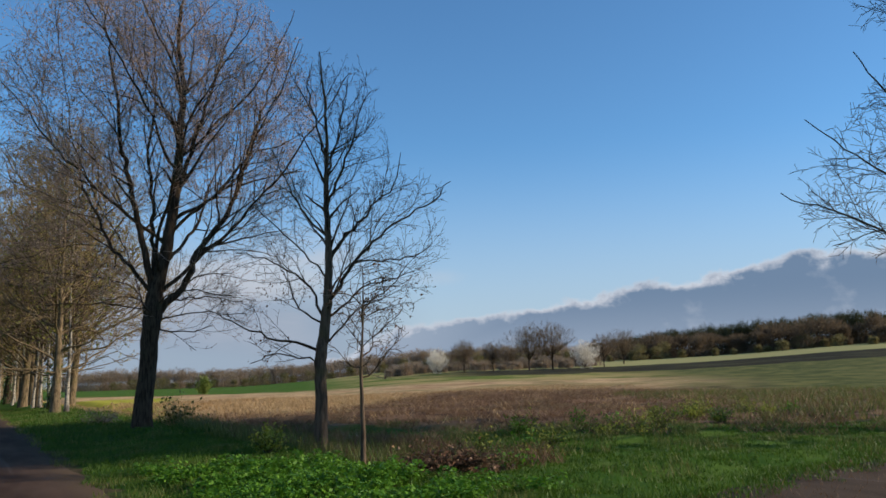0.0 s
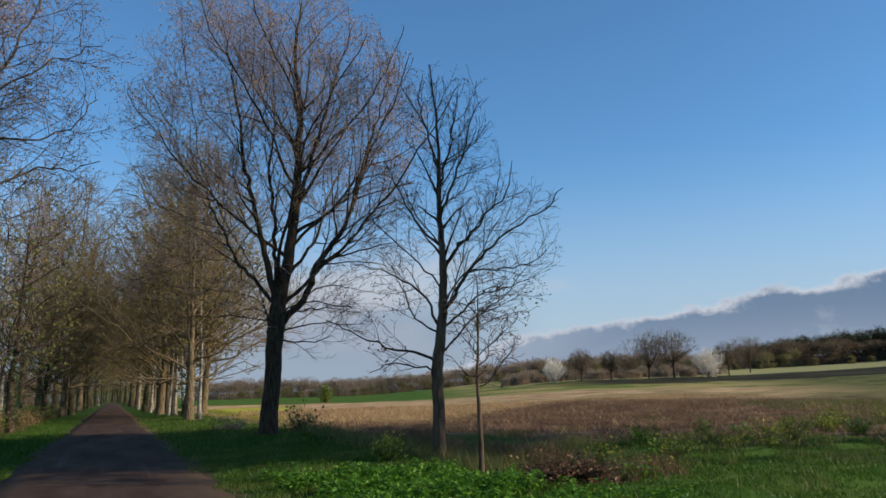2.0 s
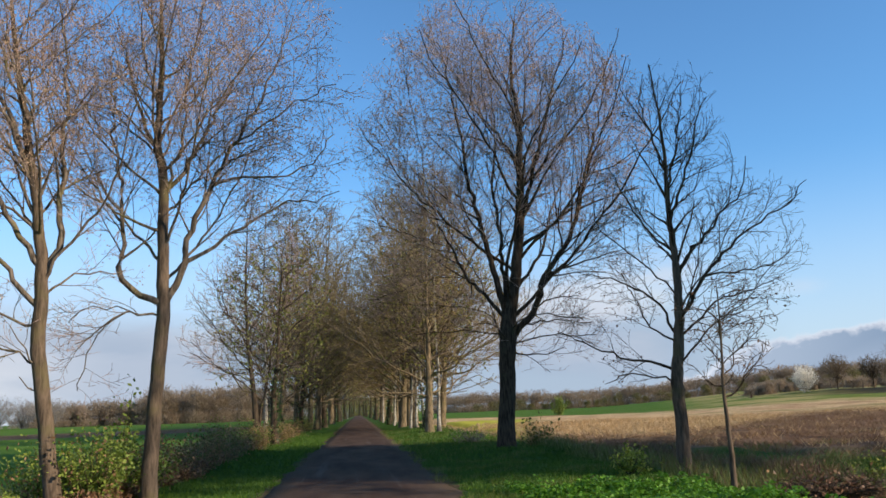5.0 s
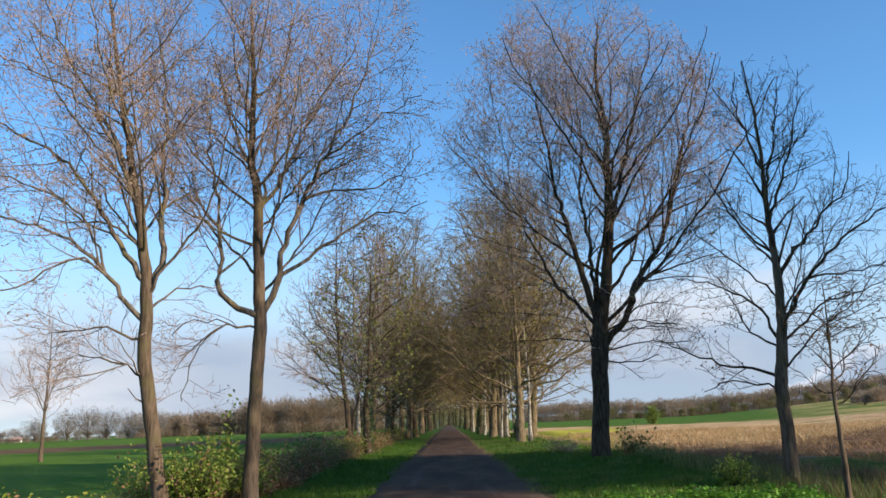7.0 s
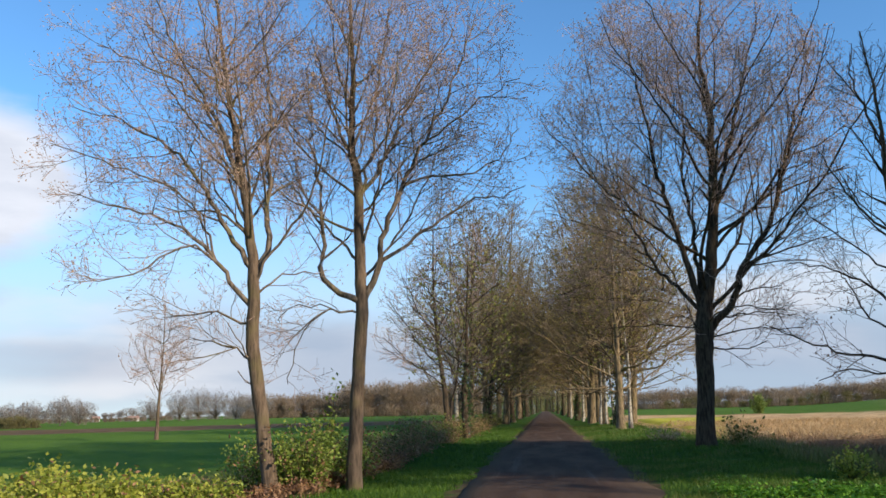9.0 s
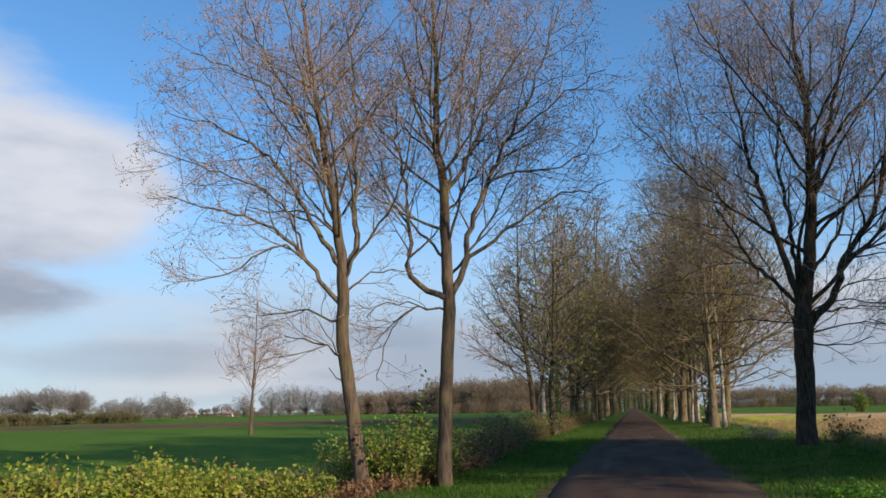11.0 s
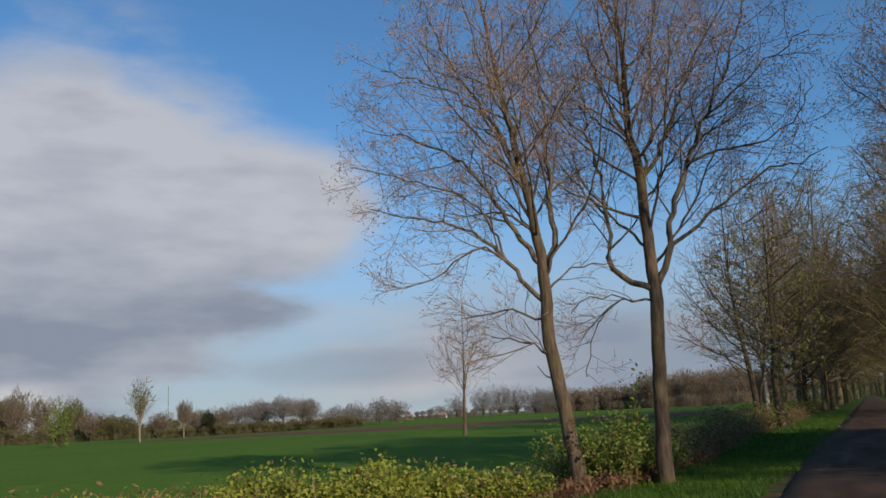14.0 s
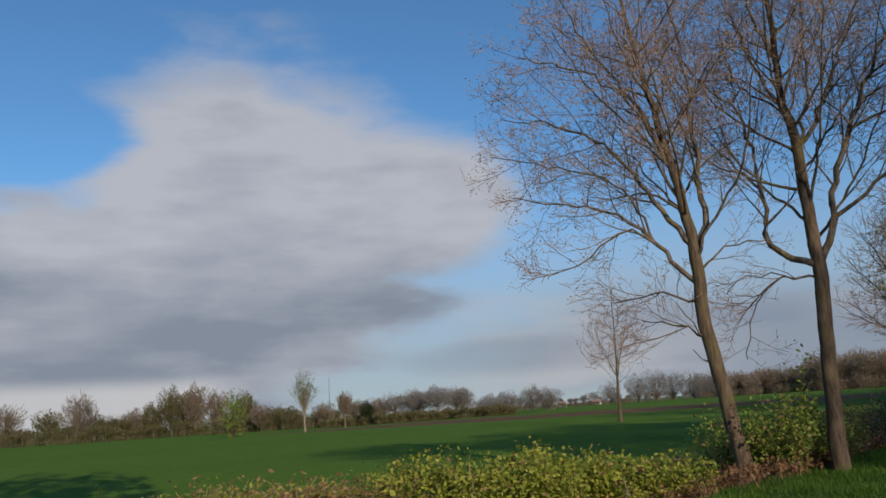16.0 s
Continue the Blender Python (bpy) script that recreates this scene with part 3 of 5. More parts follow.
def chains(nodes, parent, own, tip, power):
    """Cuts the wood into runs from fork to tip, the thickest going straight on. Gives (points, radii, springs from the trunk, weight)."""
    n = len(nodes)
    weight, best = [0.0] * n, [-1] * n
    kids = [[] for _ in range(n)]
    for i in range(n - 1, -1, -1):
        if not kids[i]:
            weight[i] = 1.0
        if parent[i] >= 0:
            kids[parent[i]].append(i)
            weight[parent[i]] += weight[i]
    for i in range(n):
        if kids[i]:
            best[i] = max(kids[i], key=lambda c: weight[c])
    out = []
    for i in range(n):
        if i >= own and (parent[i] < own or best[parent[i]] != i):
            run = [parent[i], i]
            while best[run[-1]] >= 0:
                run.append(best[run[-1]])
            pts = [nodes[j].copy() for j in run]
            for j in range(1, len(pts) - 1):
                pts[j] = nodes[run[j]] * 0.7 + (nodes[run[j - 1]] + nodes[run[j + 1]]) * 0.15
            rad = [tip * weight[j] ** power for j in run[1:]]
            out.append(([tuple(p) for p in pts], [rad[0]] + rad[:-1] + [tip * 0.7], parent[i] < own, weight[i]))
    return out


def crown_cloud(crown, n, rng, rim=0.27, square=0.06):
    """Points strewn through an egg-shaped crown, thicker towards its rim and its top."""
    cx, cy, cz, rx, ry, up, down = crown
    u = rng.normal(size=(n, 3))
    u /= np.linalg.norm(u, axis=1, keepdims=True)
    u *= rng.random((n, 1)) ** rim
    u *= 1 + 0.1 * np.sin(5 * np.arctan2(u[:, 1:2], u[:, :1]) + 3 * u[:, 2:3])
    stretch = np.abs(u).max(axis=1, keepdims=True) / (np.linalg.norm(u, axis=1, keepdims=True) + 1e-9)
    u *= 1 + square * (1 - stretch) / 0.42
    return np.stack([cx + u[:, 0] * rx, cy + u[:, 1] * ry, cz + u[:, 2] * np.where(u[:, 2] > 0, up, down)], 1)


def tree(name, label, category, at, turn, trunk, limbs, twigs, crown, seed, wood=(900, 0.4, 0.6), tip=0.012, power=0.44, thin=0.004, bark_mat=BARK, limb_mat=BARK_LIMB, twig_mat=TWIG,
         buds=None, flare=0.35, fork=0.3, lift=0.2, rim=0.3, seed_share=0.42, extra=(), paths=(), group="", fan=0.0):
    """A tree at a foot: trunk (points, radius, tip radius) and limbs (height share along the trunk, heading, rise at first and at last, length);
    heading 0 is the tree's +x, turned with the tree. wood: crown points, step, thinning. twigs: as for Grower. buds: (material, size, how many a tip, name, which tips).
    paths: great limbs that bend, each how far it reaches back, then where it springs from and a few points (across, up) that it passes.
    fan: how stout the limbs are, in a tree whose branches fork off straight and narrow as far as the crown's edge."""
    root = new(name)
    root.matrix_basis = pose(*at, 0, 0, turn)
    r, rng = random.Random(seed), np.random.default_rng(seed)
    tp, tr = bent(*trunk, seed, flare)
    v, f = tubes([(tp, tr)], 14)
    part("trunk", mesh_of("trunk", v, f, True), bark_mat, root)
    n, step = len(tp) - 1, wood[1]
    starts = []
    for share, heading, rise0, rise1, length, *_ in limbs:
        k = min(n - 1, int(round(share * n)))
        h, p, pts = radians(heading), tp[k], []
        many = max(2, int(length * (1.0 if fan else seed_share) / step))
        for j in range(many):
            e = radians(rise0 + (rise1 - rise0) * j / max(1, length / step) + r.gauss(0, 9 if fan else 15))
            h += r.gauss(0, 0.12 if fan else 0.2)
            p = (p[0] + math.cos(h) * math.cos(e) * step, p[1] + math.sin(h) * math.cos(e) * step, p[2] + math.sin(e) * step)
            pts.append(p)
        starts.append((k, pts))
    placed = [Vector(p) for p in tp] + [Vector(p) for _, pts in starts for p in pts]
    for depth, first, *way in paths:
        head = Vector((first[0], 0, first[1]))
        k = min(range(len(placed)), key=lambda i: (placed[i].x - head.x) ** 2 + (placed[i].z - head.z) ** 2 + 0.2 * abs(placed[i].y))
        goal = [placed[k].copy()] + [Vector((x, placed[k].y + depth * ((i + 1) / len(way)) ** 1.3, z)) for i, (x, z) in enumerate(way)]
        line, _ = bent([tuple(q) for q in goal], 0.1, 0.1, seed, 0, 0)
        pts, last = [], goal[0]
        for q in line[1:]:
            q = Vector(q)
            while (q - last).length > step:
                last = last + (q - last).normalized() * step
                pts.append((last.x + r.gauss(0, 0.035), last.y + r.gauss(0, 0.035), last.z + r.gauss(0, 0.035)))
        starts.append((k, pts))
        placed += [Vector(p) for p in pts]
    branch = []
    if fan:
        eggs = np.array([q[:7] for q in [crown] + list(extra)])

        def inside(p):
            d = np.array(p) - eggs[:, :3]
            d[:, 2] /= np.where(d[:, 2] > 0, eggs[:, 5], eggs[:, 6])
            edge = 1.0 + 0.3 * r.random() + 0.16 * math.sin(1.7 * p[0] + 1.1 * p[2] + seed) + 0.16 * math.sin(1.3 * p[2] - 1.5 * p[0] + 1.2 * p[1] + 2 * seed)
            return bool((((d[:, :2] / eggs[:, 3:5]) ** 2).sum(1) + d[:, 2] ** 2 < edge).any())

        g = Grower(seed, twigs, inside, thin)
        girth = list(tr)
        for number, (k, pts) in enumerate(starts):
            run = [tuple(placed[k])] + list(pts)
            length = (len(run) - 1) * step
            thick = min(0.7 * girth[k], fan * (0.012 + 0.0125 * length) * (0.62 if number < len(limbs) else 1.0))
            rad = [thick + (thin * 2.2 - thick) * (i / (len(run) - 1)) ** 0.75 for i in range(len(run))]
            girth += rad[1:]
            v, f = tubes([(run, rad)], 8)
            part("limb", mesh_of("limb", v, f, True), limb_mat, root)
            g.shoots(run, rad, length, 0, 0.2)
            g.tips.append(run[-1])
        top = [i for i in range(len(tp)) if tr[i] < 0.6 * tr[2]]
        if top:
            g.shoots(tp[top[0]:], tr[top[0]:], (Vector(tp[-1]) - Vector(tp[top[0]])).length, 0, 0.1)
        branch = g.rods[1]
        g.rods[1] = []
    else:
        cloud = crown_cloud(crown, wood[0], rng, rim)
        for lobe in extra:
            cloud = np.concatenate([cloud, crown_cloud(lobe[:7], lobe[7], rng)])
        nodes, parent, own = colony(seed, tp, int(fork * n), starts, cloud, step, wood[2], 9.0, 120, lift, 0.15, 0.2)
        runs = chains(nodes, parent, own, tip, power)
        g = Grower(seed, twigs, lambda p: True, thin)
        for pts, rad, first, weight in runs:
            if first and weight > 6:
                v, f = tubes([(pts, rad)], 8)
                part("limb", mesh_of("limb", v, f, True), limb_mat, root)
            else:
                branch.append((pts, rad))
            if twigs:
                g.shoots(pts, rad, (len(pts) - 1) * step, 0, 0.55 if weight > 12 else 0.05)
            g.tips.append(pts[-1])
    if branch:
        v, f = tubes(branch, 4)
        tagged(part("branchwork", mesh_of("branchwork", v, f), limb_mat, root), kind="stuff")
    rods = [q for level in g.rods[1:] for q in level]
    if rods:
        v, f = tubes(rods, 3)
        tagged(part("crown", mesh_of("crown", v, f), twig_mat, root), kind="stuff")
    if buds:
        mat, size, many, what = buds[:4]
        tips = np.array(g.tips)
        if len(buds) > 4:
            tips = tips[buds[4](tips)]
        p = np.repeat(tips, max(1, int(math.ceil(many))), 0)
        p = p[rng.random(len(p)) < many / max(1, math.ceil(many))]
        if len(p):
            v, f = leaves(p + rng.normal(0, 0.05 + size * 0.2, p.shape), size, rng)
            tagged(part(what, mesh_of(what, v, f), mat, root), kind="stuff")
    return tagged(root, label, category, group)


def facing(x, y):
    """The turn that sets a tree's +x across the line of sight from the lane, to the right."""
    return -math.degrees(math.atan2(x, y))


def upper(limit):
    return lambda t: t[:, 2] > limit + np.random.default_rng(5).normal(0, 1.5, len(t))


def build_near_trees():
    # slender forked tree beside the lane
    r = random.Random(20)

    def round_limbs(n, low, high, rise, length):
        """Limbs that leave the trunk towards and away from the lane, the lower ones longer."""
        return [(low + (high - low) * i / n, 137.5 * i + r.uniform(-30, 30), rise + r.uniform(-8, 8), rise + 16 + r.uniform(-8, 8), length * (1.15 - 0.6 * i / n)) for i in range(n)]

    left = [(0.3, (-0.04, 4.0), (-0.5, 4.4), (-0.75, 4.95), (-0.65, 5.9), (-0.95, 7.9), (-1.1, 10.2)), (-0.8, (0.15, 5.75), (-0.6, 5.95), (-1.6, 6.5), (-2.4, 7.2)), (0.6, (-0.09, 7.6), (-0.45, 8.6), (-0.75, 9.9), (-1.1, 11.2)),
            (-0.5, (0.0, 8.8), (-0.4, 9.9), (-0.55, 11.6)), (-0.6, (-0.04, 3.8), (-0.6, 3.9), (-1.0, 3.5), (-1.6, 3.1)), (0.5, (-0.5, 3.9), (-0.95, 3.6), (-1.3, 2.9), (-1.5, 2.2)), (0.9, (-0.6, 3.9), (-1.3, 4.0), (-1.9, 3.7)), (-0.9, (-0.95, 7.9), (-1.7, 8.6), (-2.3, 9.6)), (0.8, (-0.65, 5.9), (-1.4, 6.9), (-2.2, 8.1))]
    right = [(-0.5, (0.2, 4.1), (0.55, 4.8), (0.72, 5.6), (1.15, 6.85), (1.7, 7.9), (2.2, 8.9), (3.1, 11.2)), (0.9, (0.59, 5.0), (1.5, 5.6), (2.75, 6.55), (3.7, 6.7), (4.4, 7.2)), (0.5, (0.2, 6.5), (0.47, 7.0), (0.9, 8.0), (1.3, 8.8), (2.3, 10.9)),
             (-0.9, (1.7, 7.9), (2.4, 8.35), (3.2, 8.85), (3.95, 9.25)), (-0.8, (0.2, 6.6), (0.55, 8.1), (0.6, 9.4), (1.05, 11.9)), (0.7, (1.13, 6.84), (1.8, 7.05), (2.75, 7.15), (3.6, 7.7), (4.1, 8.5))]
    tree("roadside_tree", "tall bare tree with a straight brown trunk and budding twigs", "tree", (-4.3, 18.2, 0), facing(-4.3, 18.2),
         ([(0, 0, -0.3), (0.09, 0, 2), (0.19, 0, 3.8), (0.15, 0, 5.0), (0.12, 0, 6.8), (-0.04, 0.1, 7.9), (0.0, 0, 9.4), (-0.06, 0.1, 11.8)], (0.18, 0.152, 0.148, 0.13, 0.11, 0.088, 0.065, 0.03), 0.03),
         round_limbs(13, 0.38, 0.95, 44, 4.6), FINE, (0.8, 0, 8.4, 3.5, 3.3, 5.0, 4.0), 21, (2300, 0.26, 0.42), 0.0095, 0.47, 0.0045, extra=[(-1.2, 0, 3.3, 1.5, 1.2, 1.1, 1.7, 130)],
         paths=left + right, fan=0.85, buds=(BUDS, 0.05, 3.5, "budding", upper(6.0)), flare=0.25, group="trees along the lane")
    # its leaning neighbour, deeper in the ditch
    left = [(0.4, (-0.39, 4.1), (-0.9, 4.9), (-1.55, 5.7), (-2.2, 6.1), (-3.25, 6.4), (-4.3, 6.75)), (-0.7, (-1.06, 5.15), (-1.55, 6.25), (-2.25, 6.85), (-3.3, 7.15), (-4.5, 7.5)), (0.7, (-0.4, 5.1), (-1.0, 6.1), (-1.6, 7.2), (-2.4, 7.95), (-3.5, 8.5), (-4.4, 8.75)),
            (-0.6, (-1.06, 5.15), (-1.7, 5.5), (-2.5, 4.95), (-3.2, 4.65), (-3.8, 4.75)), (-0.8, (-0.5, 6.7), (-1.35, 8.5), (-2.7, 9.4), (-3.7, 9.7)), (0.9, (-0.42, 5.7), (-1.05, 6.35), (-1.6, 6.4), (-2.7, 6.6))]
    right = [(-0.4, (-0.56, 7.1), (-1.15, 8.3), (-1.75, 9.3), (-2.3, 10.4), (-2.6, 11.6)), (0.3, (-0.22, 4.6), (0.0, 5.6), (0.0, 6.9), (-0.04, 8.0), (0.0, 9.0), (-0.35, 11.4)), (0.5, (-0.2, 4.35), (0.2, 4.85), (0.87, 5.0), (1.5, 5.15)),
             (0.5, (-0.32, 2.9), (-0.6, 3.3), (-1.2, 3.45), (-1.75, 3.6)), (-0.6, (-0.6, 3.3), (-1.3, 3.1), (-2.1, 2.9)), (0.7, (-0.3, 3.8), (-1.2, 4.1), (-2.3, 4.0)), (-0.2, (-0.28, 2.5), (-0.5, 2.7), (-0.7, 2.95)), (-0.4, (-0.28, 3.1), (-0.5, 3.3), (-0.85, 3.9))]
    tree("roadside_tree", "tall bare tree that leans away, foot hidden in shrubs", "tree", (-5.92, 17.0, -0.3), facing(-5.92, 17.0),
         ([(0.25, 0, -0.3), (0.1, 0, 0.7), (-0.08, 0, 1.95), (-0.28, 0, 3.3), (-0.3, 0, 4.7), (-0.46, 0.1, 6.3), (-0.8, 0, 8.2), (-1.02, 0, 9.5), (-1.35, -0.1, 11.9)], (0.19, 0.165, 0.15, 0.145, 0.13, 0.1, 0.075, 0.05, 0.025), 0.03),
         round_limbs(12, 0.5, 0.95, 42, 4.4), FINE, (-1.9, 0, 8.1, 3.0, 3.1, 4.6, 3.2), 22, (2100, 0.26, 0.42), 0.0095, 0.47, 0.0045, extra=[(-2.5, 0, 4.9, 1.9, 1.6, 0.9, 1.0, 120), (-1.6, 0, 3.6, 1.6, 1.2, 0.9, 1.1, 70), (0.8, 0, 5.2, 1.2, 1.0, 0.9, 1.0, 60)],
         paths=left + right, fan=0.85, buds=(BUDS, 0.05, 3.5, "budding", upper(5.0)), flare=0.2, group="trees along the lane")
    # the broad tree
    left = [(0.3, (0.1, 4.4), (-0.65, 6.35), (-1.75, 8.3), (-2.55, 10.3), (-2.95, 12.6), (-3.5, 15.5)), (-0.8, (0.05, 4.7), (-0.6, 5.2), (-1.5, 5.35), (-3.0, 5.45), (-4.65, 5.65)), (0.9, (-0.6, 6.25), (-2.25, 6.6), (-3.8, 6.2), (-5.4, 5.85)),
            (-1.0, (-1.5, 7.7), (-3.2, 8.2), (-5.3, 8.85)), (-0.9, (0.2, 4.6), (-0.25, 7.2), (-0.9, 10.1), (-1.3, 12.9), (-1.95, 16.2)), (1.1, (0.3, 5.0), (0.25, 7.6), (0.0, 10.2), (0.2, 12.7), (-0.1, 17.3)), (0.8, (-2.55, 10.3), (-3.8, 11.9), (-5.0, 14.0))]
    right = [(-0.9, (1.0, 7.9), (1.45, 10.0), (2.15, 12.4), (2.85, 14.8), (3.3, 16.3)), (-0.4, (0.4, 4.0), (1.4, 5.2), (1.85, 6.4), (2.9, 8.0), (3.6, 10.2), (4.2, 12.3), (5.0, 15.0)), (0.6, (1.8, 6.2), (2.7, 6.75), (4.2, 7.15), (5.4, 7.65)), (0.9, (1.0, 4.75), (1.85, 5.55), (3.3, 5.75)),
             (-0.7, (3.6, 10.1), (4.6, 10.45), (5.7, 11.0)), (1.0, (1.0, 7.5), (2.3, 8.5), (3.4, 9.6), (4.7, 11.8)), (-0.6, (0.4, 3.7), (1.5, 3.4), (2.4, 3.6))]
    tree("roadside_tree", "broad bare oak with a dark mossy trunk and fanned limbs", "tree", (5.48, 30.5, 0.08), facing(5.48, 30.5),
         ([(0, 0, -0.3), (0.17, 0, 1.8), (0.26, 0, 3.4), (0.33, 0, 4.3), (0.5, 0, 5.4), (0.88, 0, 7.5), (1.1, 0, 10.5), (1.15, 0, 12.8), (0.95, 0, 15), (1.2, 0, 17)], (0.34, 0.305, 0.315, 0.35, 0.24, 0.2, 0.15, 0.1, 0.06, 0.03), 0.03),
         round_limbs(12, 0.36, 0.8, 46, 10.0) + [(0.27 + 0.015 * i, 75 * i + 20, 14, -14, 3.8) for i in range(6)], [(2.1, 0.4, 40, 0.13, 0.04, 6, 1.7), (3.2, 0.5, 44, 0.17, 0.03, 3, 0.85), (4.4, 0.5, 46, 0.2, 0.02, 1, 0.36)],
         (0.1, 0, 9.6, 5.6, 5.4, 7.8, 5.0), 23, (3600, 0.36, 0.52), 0.012, 0.47, extra=[(1.4, 0, 4.4, 2.8, 2.6, 1.2, 1.6, 110), (-3.0, 0, 6.4, 2.9, 2.6, 1.8, 1.5, 110), (3.2, 0, 6.8, 2.8, 2.6, 2.0, 1.7, 110)],
         paths=left + right, fan=0.95, fork=0.3, lift=0.12, thin=0.006, bark_mat=BARK_DARK, limb_mat=BARK_DARK, twig_mat=TWIG, buds=(BUDS, 0.075, 2.5, "budding", upper(9.0)), flare=0.45, group="trees along the lane")
    # the smaller tree with last year's leaves
    left = [(0.3, (0.0, 2.2), (-0.5, 2.5), (-1.3, 2.6), (-1.95, 3.0), (-2.75, 3.35)), (-0.3, (0.0, 1.85), (-0.26, 2.1), (-1.05, 2.2), (-1.85, 2.05)), (0.5, (0.08, 3.1), (-0.5, 4.1), (-1.2, 4.5), (-2.1, 4.8)), (-0.5, (0.15, 5.0), (-0.35, 5.5), (-0.8, 6.25), (-1.15, 7.15)), (0.3, (0.11, 7.1), (-0.28, 8.5), (-0.26, 9.8))]
    right = [(-0.5, (0.12, 3.1), (0.6, 3.5), (1.3, 3.9), (2.45, 4.2)), (0.6, (0.16, 4.3), (0.55, 5.05), (1.15, 5.8), (1.85, 6.5), (2.1, 7.5)), (-0.2, (0.15, 3.5), (0.75, 4.35), (1.55, 5.2), (2.6, 5.85), (3.3, 6.5)), (0.6, (0.8, 4.35), (1.6, 4.5), (2.5, 4.7), (2.9, 5.1)),
             (-0.5, (0.12, 5.85), (0.55, 6.85), (0.85, 7.8), (1.25, 8.9)), (0.4, (0.13, 6.7), (0.5, 8.0), (0.7, 9.5))]
    tree("roadside_tree", "small bare tree with a mossy trunk and few dead leaves", "tree", (7.55, 18.5, 0.04), facing(7.55, 18.5),
         ([(-0.06, 0, -0.25), (-0.03, 0, 1.2), (-0.02, 0, 2.2), (0.11, 0, 3.25), (0.16, 0, 4.2), (0.15, 0, 5.3), (0.11, 0, 6.45), (0.14, 0.1, 7.3), (0.09, 0, 8.5), (-0.04, 0, 9.9)], (0.165, 0.145, 0.145, 0.12, 0.1, 0.08, 0.06, 0.045, 0.03, 0.012), 0.012),
         round_limbs(13, 0.24, 0.86, 38, 3.2), [(3.6, 0.4, 40, 0.14, 0.05, 4, 0.75), (5.0, 0.5, 44, 0.18, 0.04, 2, 0.36), (5.0, 0.5, 44, 0.18, 0.03, 1, 0.16)],
         (0.3, 0, 4.7, 3.1, 2.7, 2.7, 2.9), 24, (850, 0.23, 0.36), 0.008, 0.43, extra=[(0.4, 0, 7.3, 1.5, 1.4, 2.5, 1.5, 330)], paths=left + right, fan=0.85, fork=0.2, lift=0.1, twig_mat=TWIG_DARK, limb_mat=BARK_DARK,
         buds=(BROWN_LEAF, 0.075, 0.8, "dead_foliage", lambda t: t[:, 2] < 4.2), group="trees along the lane")
    # the sapling
    tree("young_tree", "thin young tree with a slim brown stem", "tree", (6.3, 13.4, 0.03), facing(6.3, 13.4),
         ([(0, 0, -0.2), (0.0, 0, 0.9), (-0.02, 0, 1.8), (0.03, 0, 2.7), (0.03, 0, 3.6)], 0.055, 0.008),
         [(0.47, 5, 30, 65, 1.6, 0.025), (0.5, 180, 20, 20, 0.9, 0.012), (0.6, 170, 45, 60, 0.9, 0.012), (0.62, 350, 45, 60, 0.9, 0.012), (0.7, 90, 50, 60, 0.8, 0.01), (0.72, 270, 50, 60, 0.7, 0.01), (0.8, 200, 55, 70, 0.6, 0.008), (0.55, 30, 10, 10, 0.8, 0.01)],
         [(6.5, 0.35, 48, 0.22, 0.03, 2, 0.16), (5, 0.5, 45, 0.2, 0.0, 1, 0.08)], (0.15, 0, 2.6, 0.8, 0.8, 1.0, 1.0), 25, (190, 0.13, 0.17), 0.006, 0.4, fork=0.4, thin=0.0045, bark_mat=BARK, limb_mat=BARK_DARK, twig_mat=TWIG_DARK,
         buds=(BROWN_LEAF, 0.06, 0.35, "dead_foliage"), flare=0.2)
    # the lone tree in the wheat
    tree("lone_tree", "slim bare vase-shaped tree standing in the wheat", "tree", (-27.1, 55.6, 0), facing(-27.1, 55.6),
         ([(0, 0, -0.2), (0.05, 0, 2), (0.1, 0, 3.8), (0.2, 0, 6), (0.25, 0, 9.8)], 0.15, 0.02),
         [(0.35, 180, 45, 65, 4.6, 0.07), (0.36, 0, 25, 40, 3.0, 0.05), (0.38, 60, 55, 70, 5.0, 0.07), (0.38, 240, 55, 70, 5.0, 0.07), (0.42, 120, 55, 70, 4.6, 0.06), (0.42, 300, 55, 70, 4.4, 0.06), (0.5, 10, 60, 75, 4.0, 0.05), (0.52, 190, 60, 75, 4.0, 0.05), (0.62, 90, 65, 75, 3.0, 0.04), (0.33, 175, 15, 30, 1.6, 0.03)],
         [(2.6, 0.3, 36, 0.12, 0.1, 2, 0.7), (2.4, 0.5, 34, 0.12, 0.05, 1, 0.4)], (0.1, 0, 6.7, 2.3, 2.3, 2.5, 2.9), 26, (420, 0.32, 0.5), 0.012, 0.42, thin=0.009, lift=0.3, buds=None)


build_near_trees()


def spots(n, rng, x0, x1, y0, y1, keep=None):
    """Random feet on the land inside a stretch of the plan."""
    x, y = rng.uniform(x0, x1, n), rng.uniform(y0, y1, n)
    if keep is not None:
        k = keep(x, y)
        x, y = x[k], y[k]
    return np.stack([x, y, height(x, y)], 1)


